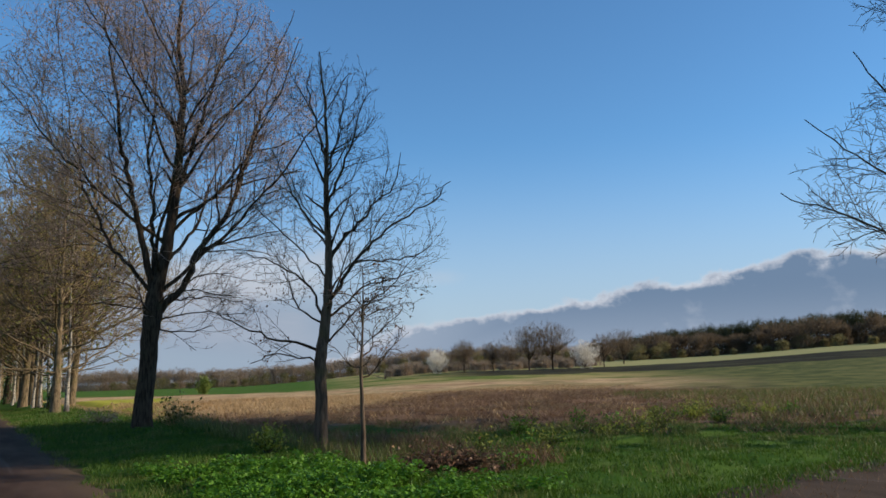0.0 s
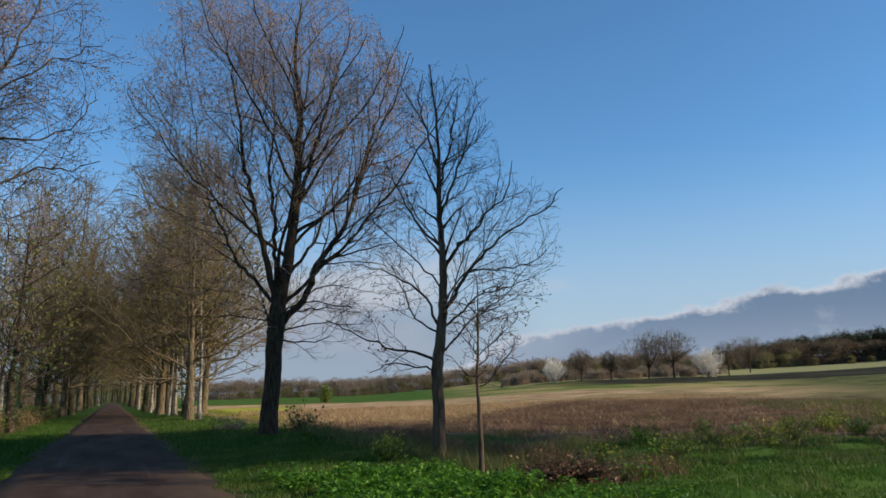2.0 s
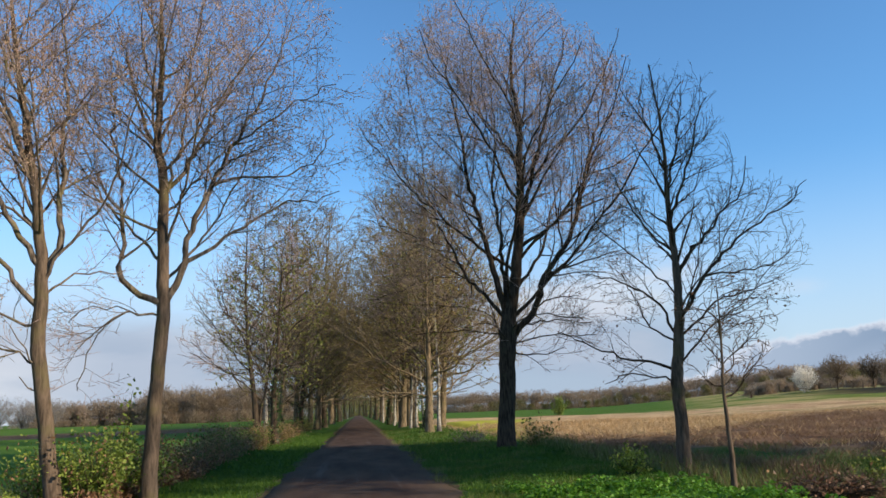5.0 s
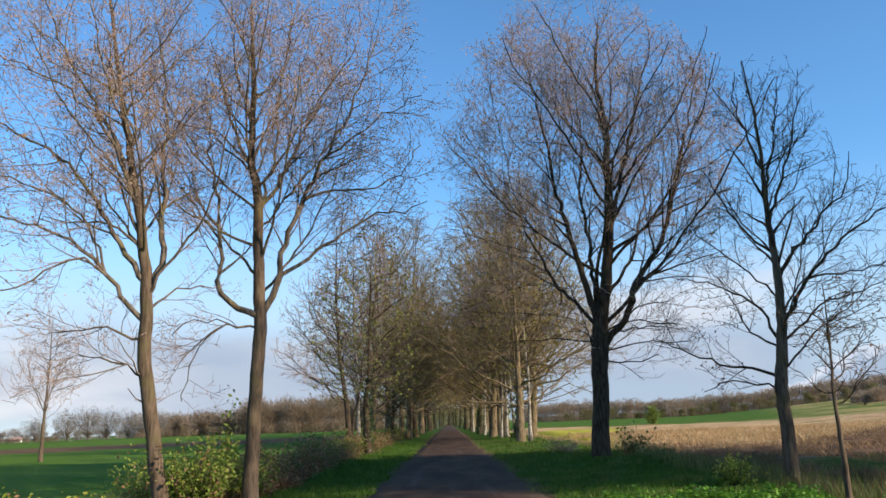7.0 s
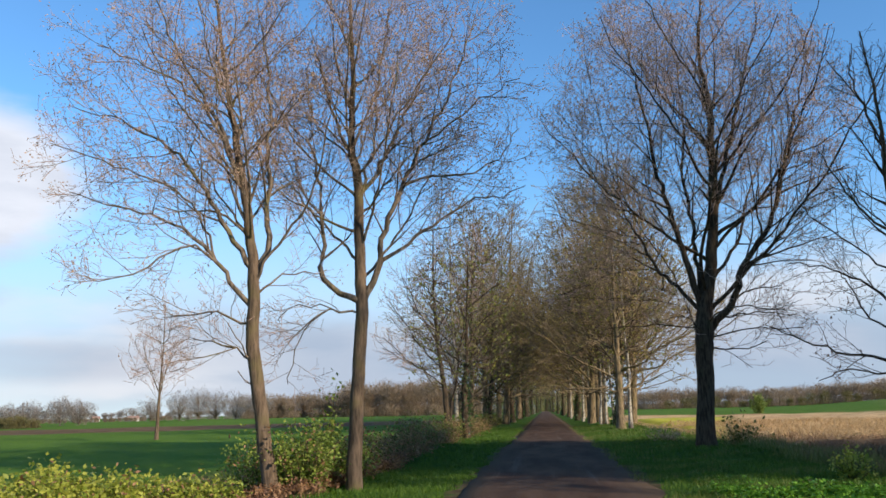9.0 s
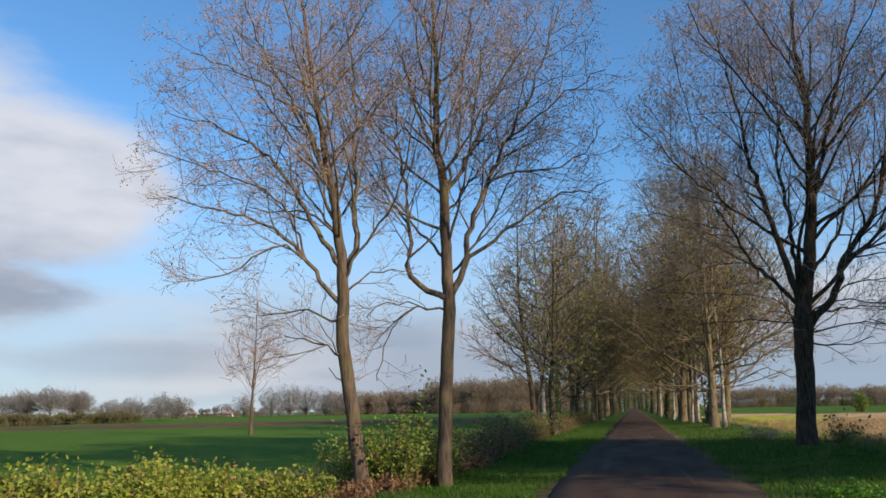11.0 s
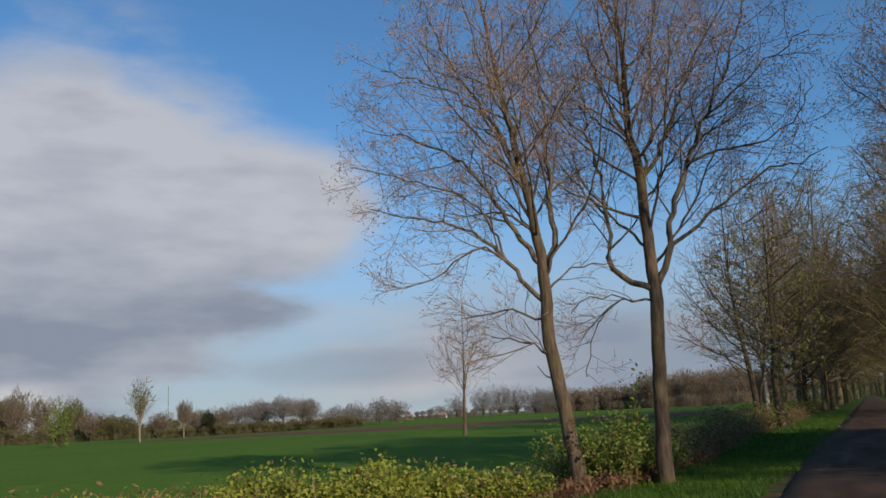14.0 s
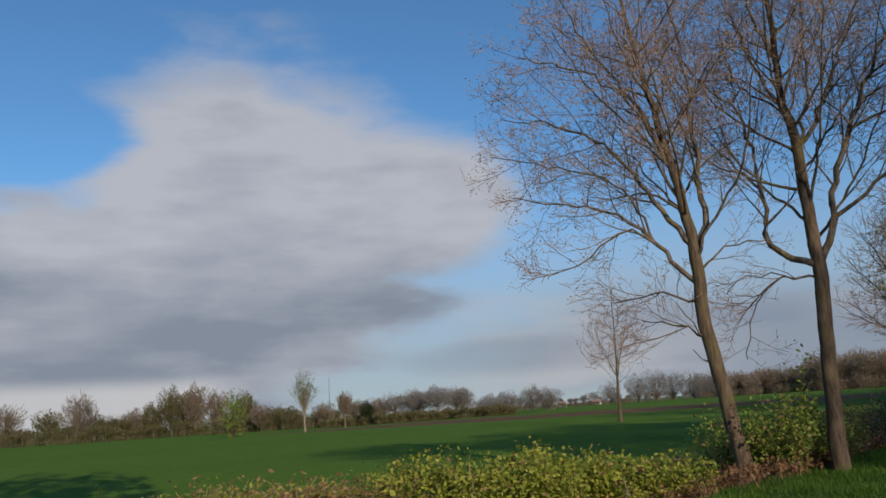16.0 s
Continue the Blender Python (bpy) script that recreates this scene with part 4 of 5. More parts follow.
def build_avenue():
    """The rows that close over the lane farther on: one tree of each kind, then copies of it."""
    oak = tree("avenue_tree", "bare brown avenue tree with forked limbs and budding twigs", "tree", (5.0, 57.6, 0.3), 40,
               ([(0, 0, -0.3), (0.05, 0, 3), (0.1, 0, 6), (0.2, 0.1, 11), (0.1, 0, 18.5)], 0.31, 0.03),
               [(0.22 + 0.04 * i, 137.5 * i + 10, 20 + 1.6 * i, 40 + 1.2 * i, 9.8 - 0.26 * i) for i in range(18)] + [(0.2, 300, 15, 10, 4), (0.22, 80, 15, 10, 4), (0.21, 190, 10, 0, 4.5)],
               [(1.3, 0.4, 38, 0.13, 0.04, 4, 1.9), (2.2, 0.5, 42, 0.18, 0.03, 2, 0.9), (2.4, 0.5, 44, 0.2, 0.02, 1, 0.5)], (0, 0, 10.2, 7.4, 7.4, 8.6, 7.0), 31, (450, 0.55, 0.75), 0.017, 0.45, thin=0.012, fan=0.95, twig_mat=AVENUE_TWIG, bark_mat=AVENUE_BARK, limb_mat=AVENUE_BARK,
               buds=(AVENUE_BUD, 0.11, 3.2, "budding"), group="trees along the lane")
    birch = tree("birch_tree", "slender birch with a white trunk and thin young leaves", "birch", (5.75, 58.7, 0.3), 10,
                 ([(0, 0, -0.3), (0.1, 0.1, 4), (0.0, 0.2, 9), (0.2, 0.1, 15.5)], 0.15, 0.02),
                 [(0.3, 20, 45, 20, 3.6, 0.05), (0.36, 140, 45, 20, 3.6, 0.05), (0.42, 260, 45, 20, 3.6, 0.05), (0.48, 50, 45, 20, 3.4, 0.045), (0.54, 170, 45, 20, 3.2, 0.045), (0.6, 290, 45, 20, 3, 0.04), (0.66, 90, 45, 25, 2.6, 0.04), (0.72, 210, 45, 25, 2.4, 0.035), (0.8, 330, 50, 30, 2, 0.03)],
                 [(2.2, 0.3, 48, 0.2, -0.06, 2, 0.7), (2.2, 0.5, 45, 0.2, -0.1, 1, 0.45)], (0, 0, 10, 2.8, 2.8, 6, 5.5), 32, (360, 0.5, 0.7), 0.015, 0.4, lift=0.02, thin=0.012, bark_mat=BIRCH, limb_mat=BARK_DARK, twig_mat=TWIG_DARK, buds=(YOUNG_LEAF, 0.17, 0.9, "foliage"), flare=0.3, group="trees along the lane")
    green = tree("avenue_tree", "dark ivy-grown tree with fresh olive leaves", "tree", (-4.33, 45.5, 0), 0,
                 ([(0, 0, -0.3), (-0.1, 0, 2.5), (0.1, 0, 5), (0.3, 0.1, 10.5)], 0.24, 0.03),
                 [(0.25, 10, 40, 55, 3.8, 0.08), (0.3, 130, 40, 55, 3.8, 0.08), (0.35, 250, 40, 55, 3.8, 0.08), (0.45, 60, 45, 60, 3.6, 0.07), (0.5, 190, 45, 60, 3.4, 0.07), (0.55, 310, 45, 60, 3.2, 0.06), (0.65, 20, 50, 65, 2.6, 0.05), (0.7, 150, 50, 65, 2.4, 0.05)],
                 COARSE, (0, 0, 6.2, 2.9, 2.9, 4.4, 3.8), 33, (420, 0.42, 0.58), 0.014, 0.42, thin=0.011, bark_mat=BARK_DARK, limb_mat=BARK_DARK, twig_mat=TWIG_DARK, buds=(YOUNG_LEAF, 0.17, 2.0, "foliage"), group="trees along the lane")
    rng = np.random.default_rng(9)
    v, f = leaves(np.stack([rng.normal(0, 0.2, 800), rng.normal(0, 0.2, 800), 4.2 * rng.random(800) ** 1.5], 1), 0.14, rng)
    tagged(part("ivy", mesh_of("ivy", v, f), IVY, green, "glossy dark ivy round the trunk"), kind="stuff")
    pair = tree("avenue_tree", "bare tree with two leaning dark stems and grey twigs", "tree", (-7.0, 59.6, -0.2), 0,
                ([(0, 0, -0.3), (-0.25, 0, 3.5), (-0.7, 0, 7), (-0.9, 0.1, 11), (-0.8, 0, 16.5)], 0.24, 0.03),
                [(0.05, 20, 78, 80, 14, 0.16), (0.25, 180, 35, 45, 6, 0.1), (0.35, 170, 45, 60, 6.5, 0.1), (0.4, 60, 50, 60, 6, 0.09), (0.45, 250, 50, 60, 6, 0.09), (0.5, 190, 50, 65, 5.5, 0.08), (0.55, 0, 50, 65, 5, 0.08), (0.62, 120, 55, 65, 4.4, 0.06), (0.68, 280, 55, 65, 4, 0.06), (0.28, 185, 25, 20, 5, 0.07)],
                [(1.5, 0.4, 36, 0.1, 0.05, 5, 1.8), (2.4, 0.5, 40, 0.15, 0.03, 2, 0.9), (2.6, 0.5, 42, 0.2, 0.02, 1, 0.45)], (-1, 0, 10, 4.8, 4.2, 7, 6), 34, (800, 0.5, 0.7), 0.015, 0.45, thin=0.011, fan=0.9, fork=0.04, bark_mat=BARK_DARK, limb_mat=BARK_DARK, twig_mat=TWIG, buds=None, group="trees along the lane")
    r = random.Random(41)

    def more(kind, x, y, size):
        copy_thing(kind, pose(x, y, float(height(x, y)) - 0.05, r.gauss(0, 2.5), r.gauss(0, 2.5), r.uniform(0, 360)) @ Matrix.Scale(size * r.uniform(0.94, 1.06), 4))

    more(birch, -6.4, 59.9, 1.15)
    for x, y, size in ((-6.2, 69, 1.05), (-5.9, 82, 1.15), (-5.4, 97, 1.25), (-5.5, 140, 1.3), (5.8, 68, 1.1), (5.5, 88, 1.25), (5.2, 113, 1.3), (-4.9, 117, 1.3), (-5.2, 160, 1.3), (-5.0, 215, 1.4), (5.4, 78, 1.2), (5.2, 99, 1.25), (5.4, 128, 1.3), (5.2, 165, 1.3), (5.2, 215, 1.4), (7.4, 73, 1.15), (-4.3, 90, 1.3), (4.4, 82, 1.3), (-4.0, 125, 1.5), (4.0, 140, 1.55), (-3.8, 180, 1.6), (3.9, 190, 1.6)):
        more(oak, x, y, size)
    for x, y, size in ((-4.5, 95, 0.95), (-4.4, 133, 1.1), (-3.9, 190, 1.2), (-3.4, 270, 1.3), (5.4, 77, 0.95), (5.0, 90, 1.0), (4.0, 92, 0.95), (4.9, 108, 1.0), (4.6, 116, 1.05), (3.75, 125, 1.0), (4.2, 150, 1.1), (4.1, 190, 1.2), (5.6, 70, 1.0), (4.7, 74, 0.9), (5.9, 66, 0.95), (3.9, 265, 1.3), (4.6, 84, 1.0)):
        more(birch, x, y, size)
    for x, y, size in ((-5.4, 80, 1.1), (-4.7, 105, 1.3), (-4.2, 145, 1.4), (5.3, 64.5, 1.5), (4.9, 138, 1.4), (-3.9, 100, 1.5), (4.0, 105, 1.5), (-3.8, 170, 1.7), (3.8, 175, 1.7), (-3.6, 230, 1.9), (3.6, 240, 1.9), (-3.2, 330, 2.0), (3.4, 340, 2.0), (-2.9, 410, 2.2), (3.2, 430, 2.2), (-3.0, 490, 2.4), (0.4, 500, 2.2)):
        more(green, x, y, size)


def build_side_trees():
    """Trees by the track: one reaches into view, the others only throw their shade over the lane."""
    one = tree("track_tree", "dark bare tree with fine drooping twigs beside the track", "tree", (24.3, 11.0, 0), 200,
               ([(0, 0, -0.3), (0.1, 0, 3), (0.0, 0, 6), (0.2, 0.1, 11), (0.1, 0, 17)], 0.34, 0.03),
               [(0.2, 0, 15, 5, 6, 0.09), (0.22, 120, 20, 10, 6, 0.09), (0.22, 240, 20, 5, 6, 0.09), (0.28, 60, 30, 25, 6.5, 0.1), (0.28, 180, 30, 25, 6.5, 0.1), (0.29, 300, 30, 25, 6.5, 0.1), (0.38, 20, 40, 40, 6.5, 0.1), (0.38, 140, 40, 40, 6.5, 0.1), (0.39, 260, 40, 40, 6.5, 0.1),
                (0.48, 80, 45, 50, 6, 0.09), (0.5, 200, 45, 50, 6, 0.09), (0.52, 320, 45, 50, 6, 0.09), (0.62, 40, 50, 60, 5, 0.07), (0.64, 160, 50, 60, 5, 0.07), (0.66, 280, 50, 60, 5, 0.07)],
               [(2.4, 0.4, 38, 0.12, 0.0, 5, 1.2), (3.6, 0.5, 42, 0.16, 0.0, 2, 0.6), (5.0, 0.5, 44, 0.2, -0.02, 1, 0.28)], (0, 0, 6.6, 4.9, 4.9, 2.9, 2.4), 51, (1500, 0.36, 0.54), 0.012, 0.46, thin=0.007, fan=1.0, extra=[(0, 0, 12.0, 3.6, 3.6, 4.0, 2.0, 260)], bark_mat=BARK_DARK, limb_mat=BARK_DARK, twig_mat=TWIG_DARK, buds=None, group="trees by the track")
    tree("track_tree", "bushy bare tree still holding dead leaves", "tree", (-4.6, -3.5, 0), 250,
                 ([(0, 0, -0.3), (0.1, 0, 3), (0.0, 0, 7), (0.1, 0, 15)], 0.36, 0.03),
                 [(0.15 + 0.045 * i, 137 * i, 25 + 2 * i, 30 + 2.5 * i, 6.2 - 0.15 * i, 0.1 - 0.003 * i) for i in range(16)],
                 COARSE, (0, 0, 8.2, 5.4, 5.4, 6.8, 6.0), 52, (420, 0.55, 0.8), 0.02, 0.44, thin=0.02, bark_mat=BARK_DARK, limb_mat=BARK_DARK, twig_mat=TWIG_DARK, buds=(BROWN_LEAF, 0.5, 2.6, "dead_foliage"), group="trees by the track")
    # added out of view; crown height and dead leaves follow the shade wanted
    high = tree("track_tree", "tall bare tree with a high crown, unseen, added for its shade", "tree", (30, 6, 0), 60,
         ([(0, 0, -0.3), (0.1, 0, 4), (0.0, 0, 10), (0.1, 0, 17)], 0.3, 0.03), [(0.66 + 0.025 * i, 137 * i, 30, 50, 4.5, 0.1) for i in range(11)],
         COARSE, (0, 0, 13.4, 4.6, 4.6, 4, 2.2), 53, (420, 0.5, 0.7), 0.02, 0.44, thin=0.02, fork=0.64, bark_mat=BARK_DARK, limb_mat=BARK_DARK, twig_mat=TWIG_DARK, buds=(BROWN_LEAF, 0.38, 1.0, "dead_foliage"), group="trees by the track")
    # unseen copies, set where their shade covers lane, verges and wheat
    for x, y, turn, size in ((25.5, 5, 10, 1.0), (31, 10, 80, 1.15), (39, 3, 150, 1.25), (38, 11, 200, 1.25), (44, 8, 30, 1.35), (42, 3.5, 260, 1.25), (41, 6.5, 190, 1.3), (23.5, 7.5, 120, 1.25), (27, 9.5, 220, 1.5)):
        copy_thing(high, pose(x, y, 0, 0, 0, turn) @ Matrix.Scale(size, 4))


def shrub(name, label, at, wide, tall, leaf, size, count, seed, stem=BARK_DARK, stems=14, droop=0.0, category="shrub", dry=0):
    """A bush of thin stems, with its leaves in clumps round their ends; dry: how many withered leaves hang among them."""
    root = new(name)
    root.matrix_basis = pose(*at)
    r, rng = random.Random(seed), np.random.default_rng(seed)
    rods, ends = [], []
    for i in range(stems):
        h, reach = r.uniform(0, 6.28), r.uniform(0.2, 1.0) ** 0.7
        p, pts, rad = (r.gauss(0, 0.12) * wide, r.gauss(0, 0.12) * wide, -0.05), [], []
        top = tall * r.uniform(0.55, 1.0) * (1.1 - 0.5 * reach)
        for j in range(6):
            f = j / 5
            pts.append((p[0] + math.cos(h) * wide * reach * f ** 1.3 + r.gauss(0, 0.02), p[1] + math.sin(h) * wide * reach * f ** 1.3 + r.gauss(0, 0.02), p[2] + top * (f - droop * f * f)))
            rad.append(0.012 * (1 - 0.75 * f))
            if j > 1:
                ends.append(pts[-1])
        rods.append((pts, rad))
    v, f = tubes(rods, 4)
    tagged(part("thicket", mesh_of("thicket", v, f), stem, root), kind="stuff")
    ends = np.array(ends)
    p = ends[rng.integers(0, len(ends), count)] + rng.normal(0, 1, (count, 3)) * np.array([0.13 * wide, 0.13 * wide, 0.1 * tall])
    p[:, 2] = np.maximum(p[:, 2], 0.03)
    v, f = leaves(p, size, rng, 0.3, 0.6)
    tagged(part("foliage", mesh_of("foliage", v, f), leaf, root), kind="stuff")
    if dry:
        p = ends[rng.integers(0, len(ends), dry)] + rng.normal(0, 1, (dry, 3)) * np.array([0.14 * wide, 0.14 * wide, 0.12 * tall])
        p[:, 2] = np.maximum(p[:, 2], 0.03)
        v, f = leaves(p, size * 1.1, rng, 0.0, 0.45)
        tagged(part("dead_foliage", mesh_of("dead_foliage", v, f), TAN_LEAF, root, "withered tan leaves"), kind="stuff")
    return tagged(root, label, category)


def build_shrubs():
    def z(x, y):
        return float(height(x, y))

    r = random.Random(61)
    for i, (x, y, w, t, n) in enumerate(((-5.2, 17.4, 1.0, 1.7, 900), (-5.9, 18.2, 1.1, 1.8, 900), (-4.9, 20.0, 0.8, 1.3, 600), (-6.6, 18.6, 1.1, 1.6, 800), (-6.7, 15.8, 0.9, 1.3, 700), (-5.0, 19.0, 0.9, 1.5, 800), (-5.4, 37, 1.3, 1.7, 600), (-6.3, 40, 1.4, 1.9, 600), (-5.6, 44, 1.2, 1.4, 500))):
        tagged(shrub("shrub", "leafy green hedgerow shrub at the ditch", (x, y, z(x, y)), w, t, BUSH_LEAF, 0.085, int(n * 2.6), 100 + i, stems=30, dry=260), group="shrubs along the ditch")
    for i in range(34):
        y = 19.5 + 1.3 * i
        x = (-6.4, -5.0)[i % 2] + r.uniform(-0.4, 0.4)
        tagged(shrub("bramble_bush", "brown bramble thicket with sparse green leaves", (x, y, z(x, y)), r.uniform(1.0, 1.4), r.uniform(1.5, 2.1), DITCH_LEAF, 0.08, 800, 200 + i, TAN_LEAF if i % 3 else TWIG_DARK, 44, 0.3, "bramble", 650), group="brambles in the ditch")
    n = 17
    for i in range(n):
        f = i / (n - 1)
        x, y = -6.4 - 5.4 * f + r.uniform(-0.4, 0.4), 16.2 - 9.6 * f + r.uniform(-0.5, 0.5)
        dry = f > 0.55
        tagged(shrub("bramble_bush", "dry bramble with tan stalks and few leaves" if dry else "yellow-green bramble bush in spring leaf", (x, y, z(x, y)), r.uniform(0.8, 1.1), r.uniform(1.0, 1.25) if dry else r.uniform(1.2, 1.55),
                     BRAMBLE_LEAF, 0.09, 260 if dry else 4200, 300 + i, STRAW if dry else TWIG_DARK, 130 if dry else 34, 0.25, "bramble", 160 if dry else 260), group="brambles at the field edge")
    for i, (x, y, t) in enumerate(((-6.3, 15.3, 0.8), (-5.6, 16.2, 0.7), (-5.2, 16.9, 0.6), (-6.6, 14.3, 0.75), (-4.9, 18.6, 0.6), (-4.8, 21.2, 0.7), (-4.7, 23.5, 0.7), (-4.7, 26, 0.75), (-4.8, 29, 0.7))):
        tagged(shrub("bracken_clump", "red-brown dead bracken at the edge of the ditch", (x, y, z(x, y)), 0.6, t, BROWN_LEAF, 0.08, 420, 380 + i, TAN_LEAF, 60, 0.3, "bracken", 500), group="bracken along the ditch")
    for i, (x, y, t) in enumerate(((-8.1, 11.0, 1.35), (-6.2, 12.6, 1.3), (-7.4, 9.9, 1.25))):
        shrub("shrub", "thin leafy shoot above the brambles", (x, y, z(x, y)), 0.14, t, BRAMBLE_LEAF, 0.07, 110, 340 + i, TWIG, 4)
    shrub("shrub", "tall thin shrub with dark twigs behind the ditch", (-5.3, 19.6, z(-5.3, 19.6)), 0.5, 3.0, BUSH_LEAF, 0.11, 260, 350, BARK_DARK, 7)
    shrub("shrub", "small yellow-green bush on the verge", (5.95, 17.6, z(5.95, 17.6)), 0.45, 0.8, BRAMBLE_LEAF, 0.09, 420, 351)
    shrub("grass_tussock", "tall tuft of dry reeds beside the oak", (6.9, 31.4, z(6.9, 31.4)), 0.9, 1.5, ROUGH_GRASS, 0.14, 320, 352, STRAW, 90, 0.0, "grass tuft")
    shrub("shrub", "low brown bush on the verge", (5.2, 37, z(5.2, 37)), 0.9, 0.8, FAR_BROWN, 0.1, 500, 353)
    for i in range(26):
        x = 8.8 + 0.75 * i + r.uniform(-0.6, 0.6)
        y = 13.2 + 0.42 * (x - 8.8) + r.uniform(-0.6, 3.2)
        tagged(shrub("weed_clump", "yellow-green weed stalks in rough grass", (x, y, z(x, y)), r.uniform(0.35, 0.7), r.uniform(0.45, 0.95), (BRAMBLE_LEAF, NETTLE_LEAF)[i % 3 == 0], 0.08, 200, 360 + i, ROUGH_GRASS, 26, 0.0, "weeds"), group="weeds in the rough field")
    for i in range(14):
        y = 47 + 5.2 * i
        x = -5.6 + r.uniform(-0.8, 0.5)
        tagged(shrub("shrub", "dark undergrowth below the avenue trees", (x, y, z(x, y)), 1.5, r.uniform(1.2, 2.2), DITCH_LEAF, 0.16, 420, 420 + i, BARK_DARK, 24), group="shrubs along the ditch")
    shrub("brush_mound", "dark mound of dead bramble stems and withered leaves", (7.05, 11.9, z(7.05, 11.9)), 0.95, 0.95, BROWN_LEAF, 0.07, 900, 370, BARK_DARK, 260, 0.42, "brush", 120)


def blades(p, rng, tall, wide, lean):
    """One bent narrow triangle to a blade."""
    n = len(p)
    h, s = rng.uniform(0, 6.283, n), rng.uniform(0.5, 1.2, n)
    side = np.stack([np.cos(h), np.sin(h), np.zeros(n)], 1) * wide * 0.5
    g = rng.uniform(0, 6.283, n)
    tip = np.stack([np.cos(g) * lean, np.sin(g) * lean, np.ones(n)], 1) * (tall * s)[:, None]
    v = np.stack([p - side, p + side, p + tip], 1).reshape(-1, 3)
    return v, np.arange(3 * n).reshape(n, 3)


def sward(name, label, category, mat, p, rng, tall, wide, lean=0.5):
    v, f = blades(p, rng, tall, wide, lean)
    return tagged(part(name, mesh_of(name, v, f), mat), label, category, kind="stuff")


def off_track(x, y):
    return (y > 5.1 + 0.26 * x + 0.35 * wave(x, y, 1.7, 70)) | (y < 0.26 * x)


def build_grass():
    rng = np.random.default_rng(71)

    def clumpy(x, y):
        return rng.random(len(x)) < 0.55 + 0.45 * wave(x, y, 1.3, 72)

    for y0, y1, n, tall, wide in ((7, 26, 60000, 0.1, 0.014), (26, 70, 42000, 0.13, 0.03)):
        p = spots(n, rng, -5.4, -1.5, y0, y1, lambda x, y: clumpy(x, y) & (x < -1.95 + 0.3 * wave(x, y, 1.5, 63)))
        sward("verge_grass", "short bright green grass beside the lane", "grass", GRASS, p, rng, tall, wide)
        p = spots(int(n * 1.4), rng, 1.75, 7.8, y0, y1, lambda x, y: clumpy(x, y) & off_track(x, y) & (x > 2.2 + 0.35 * wave(x, y, 1.6, 64)))
        sward("verge_grass", "short bright green grass beside the lane", "grass", GRASS, p, rng, tall, wide)
        p = spots(n // 3, rng, 1.8, 7.5, y0, y1, lambda x, y: (wave(x, y, 2.4, 62) > 0.1) & off_track(x, y))
        sward("verge_grass", "withered yellowish grass among the green of the verge", "grass", ROUGH_GRASS, p, rng, tall * 1.2, wide)

    def band(x, y):
        return 0.72 * x + 0.69 * y + 3.0 * wave(x, y, 7, 77)

    p = spots(190000, rng, 6.0, 26, 6.5, 20, lambda x, y: clumpy(x, y) & off_track(x, y) & (band(x, y) < 25))
    sward("meadow_grass", "short green grass with yellow tufts beside the track", "grass", GRASS, p, rng, 0.07, 0.018)
    p = spots(60000, rng, 7.2, 32, 8, 30, lambda x, y: off_track(x, y) & (band(x, y) > 16) & (band(x, y) < 27) & (wave(x, y, 2.2, 78) > 0.15))
    sward("meadow_grass", "rough yellow-green grass at the field edge", "grass", ROUGH_GRASS, p, rng, 0.19, 0.018)
    p = spots(130000, rng, 7.2, 55, 10, 75, lambda x, y: off_track(x, y) & (band(x, y) > 23) & (band(x, y) < 38 + 48 * smooth01(x - 0.45 * y, -4, 10)) & (wave(x, y, 3, 79) > -0.3))
    sward("dead_grass", "flattened dark brown dead grass in the fallow field", "grass", DEAD_GRASS, p, rng, 0.26, 0.024, 1.2)
    p = spots(90000, rng, 6.8, 60, 14, 80, lambda x, y: (band(x, y) > 35 + 48 * smooth01(x - 0.45 * y, -4, 10)) & (band(x, y) < 100) & (x - 0.75 * y < 12 + 5 * wave(x, y, 6, 68)) & (wave(x, y, 4, 73) > -0.6))
    sward("dry_grass", "tall pale dry grass in the fallow field", "grass", STRAW, p, rng, 0.3, 0.035, 0.8)
    p = spots(16000, rng, 9, 55, 14, 75, lambda x, y: (band(x, y) > 26) & (band(x, y) < 90) & (wave(x, y, 4.5, 61) > 0.2))
    sward("dry_grass", "pale dry tufts scattered over the brown fallow", "grass", STRAW, p, rng, 0.3, 0.04, 0.9)
    p = spots(70000, rng, 14, 62, 10, 62, lambda x, y: off_track(x, y) & (band(x, y) > 26) & (band(x, y) < 66) & (x - 0.75 * y > 9 + 6 * wave(x, y, 6, 68)) & (wave(x, y, 3.5, 67) > -0.2))
    sward("meadow_grass", "tall yellow-green grass in the rough field", "grass", ROUGH_GRASS, p, rng, 0.4, 0.03, 0.5)
    p = spots(40000, rng, 2.6, 20, 5.2, 12, lambda x, y: (y < 5.8 + 0.26 * x) & (y > 4.75 + 0.26 * x + 0.3 * wave(x, y, 0.9, 65)))
    sward("track_grass", "short green grass that creeps over the track", "grass", GRASS, p, rng, 0.1, 0.018)
    p = spots(9000, rng, 2.6, 16, 4.5, 10, lambda x, y: (y < 5.5 + 0.26 * x) & (y > 3.6 + 0.26 * x + 0.6 * wave(x, y, 1.3, 66)) & (rng.random(len(x)) < 0.5))
    sward("track_grass", "sparse withered grass at the edge of the track", "grass", DEAD_GRASS, p, rng, 0.09, 0.02, 0.9)
    p = spots(150, rng, 8, 34, 8, 30, lambda x, y: off_track(x, y) & (y < 12 + 0.6 * x) & (y > 8.5 + 0.4 * x))
    p = np.repeat(p, 50, 0) + rng.normal(0, 1, (50 * len(p), 3)) * np.array([0.16, 0.16, 0])
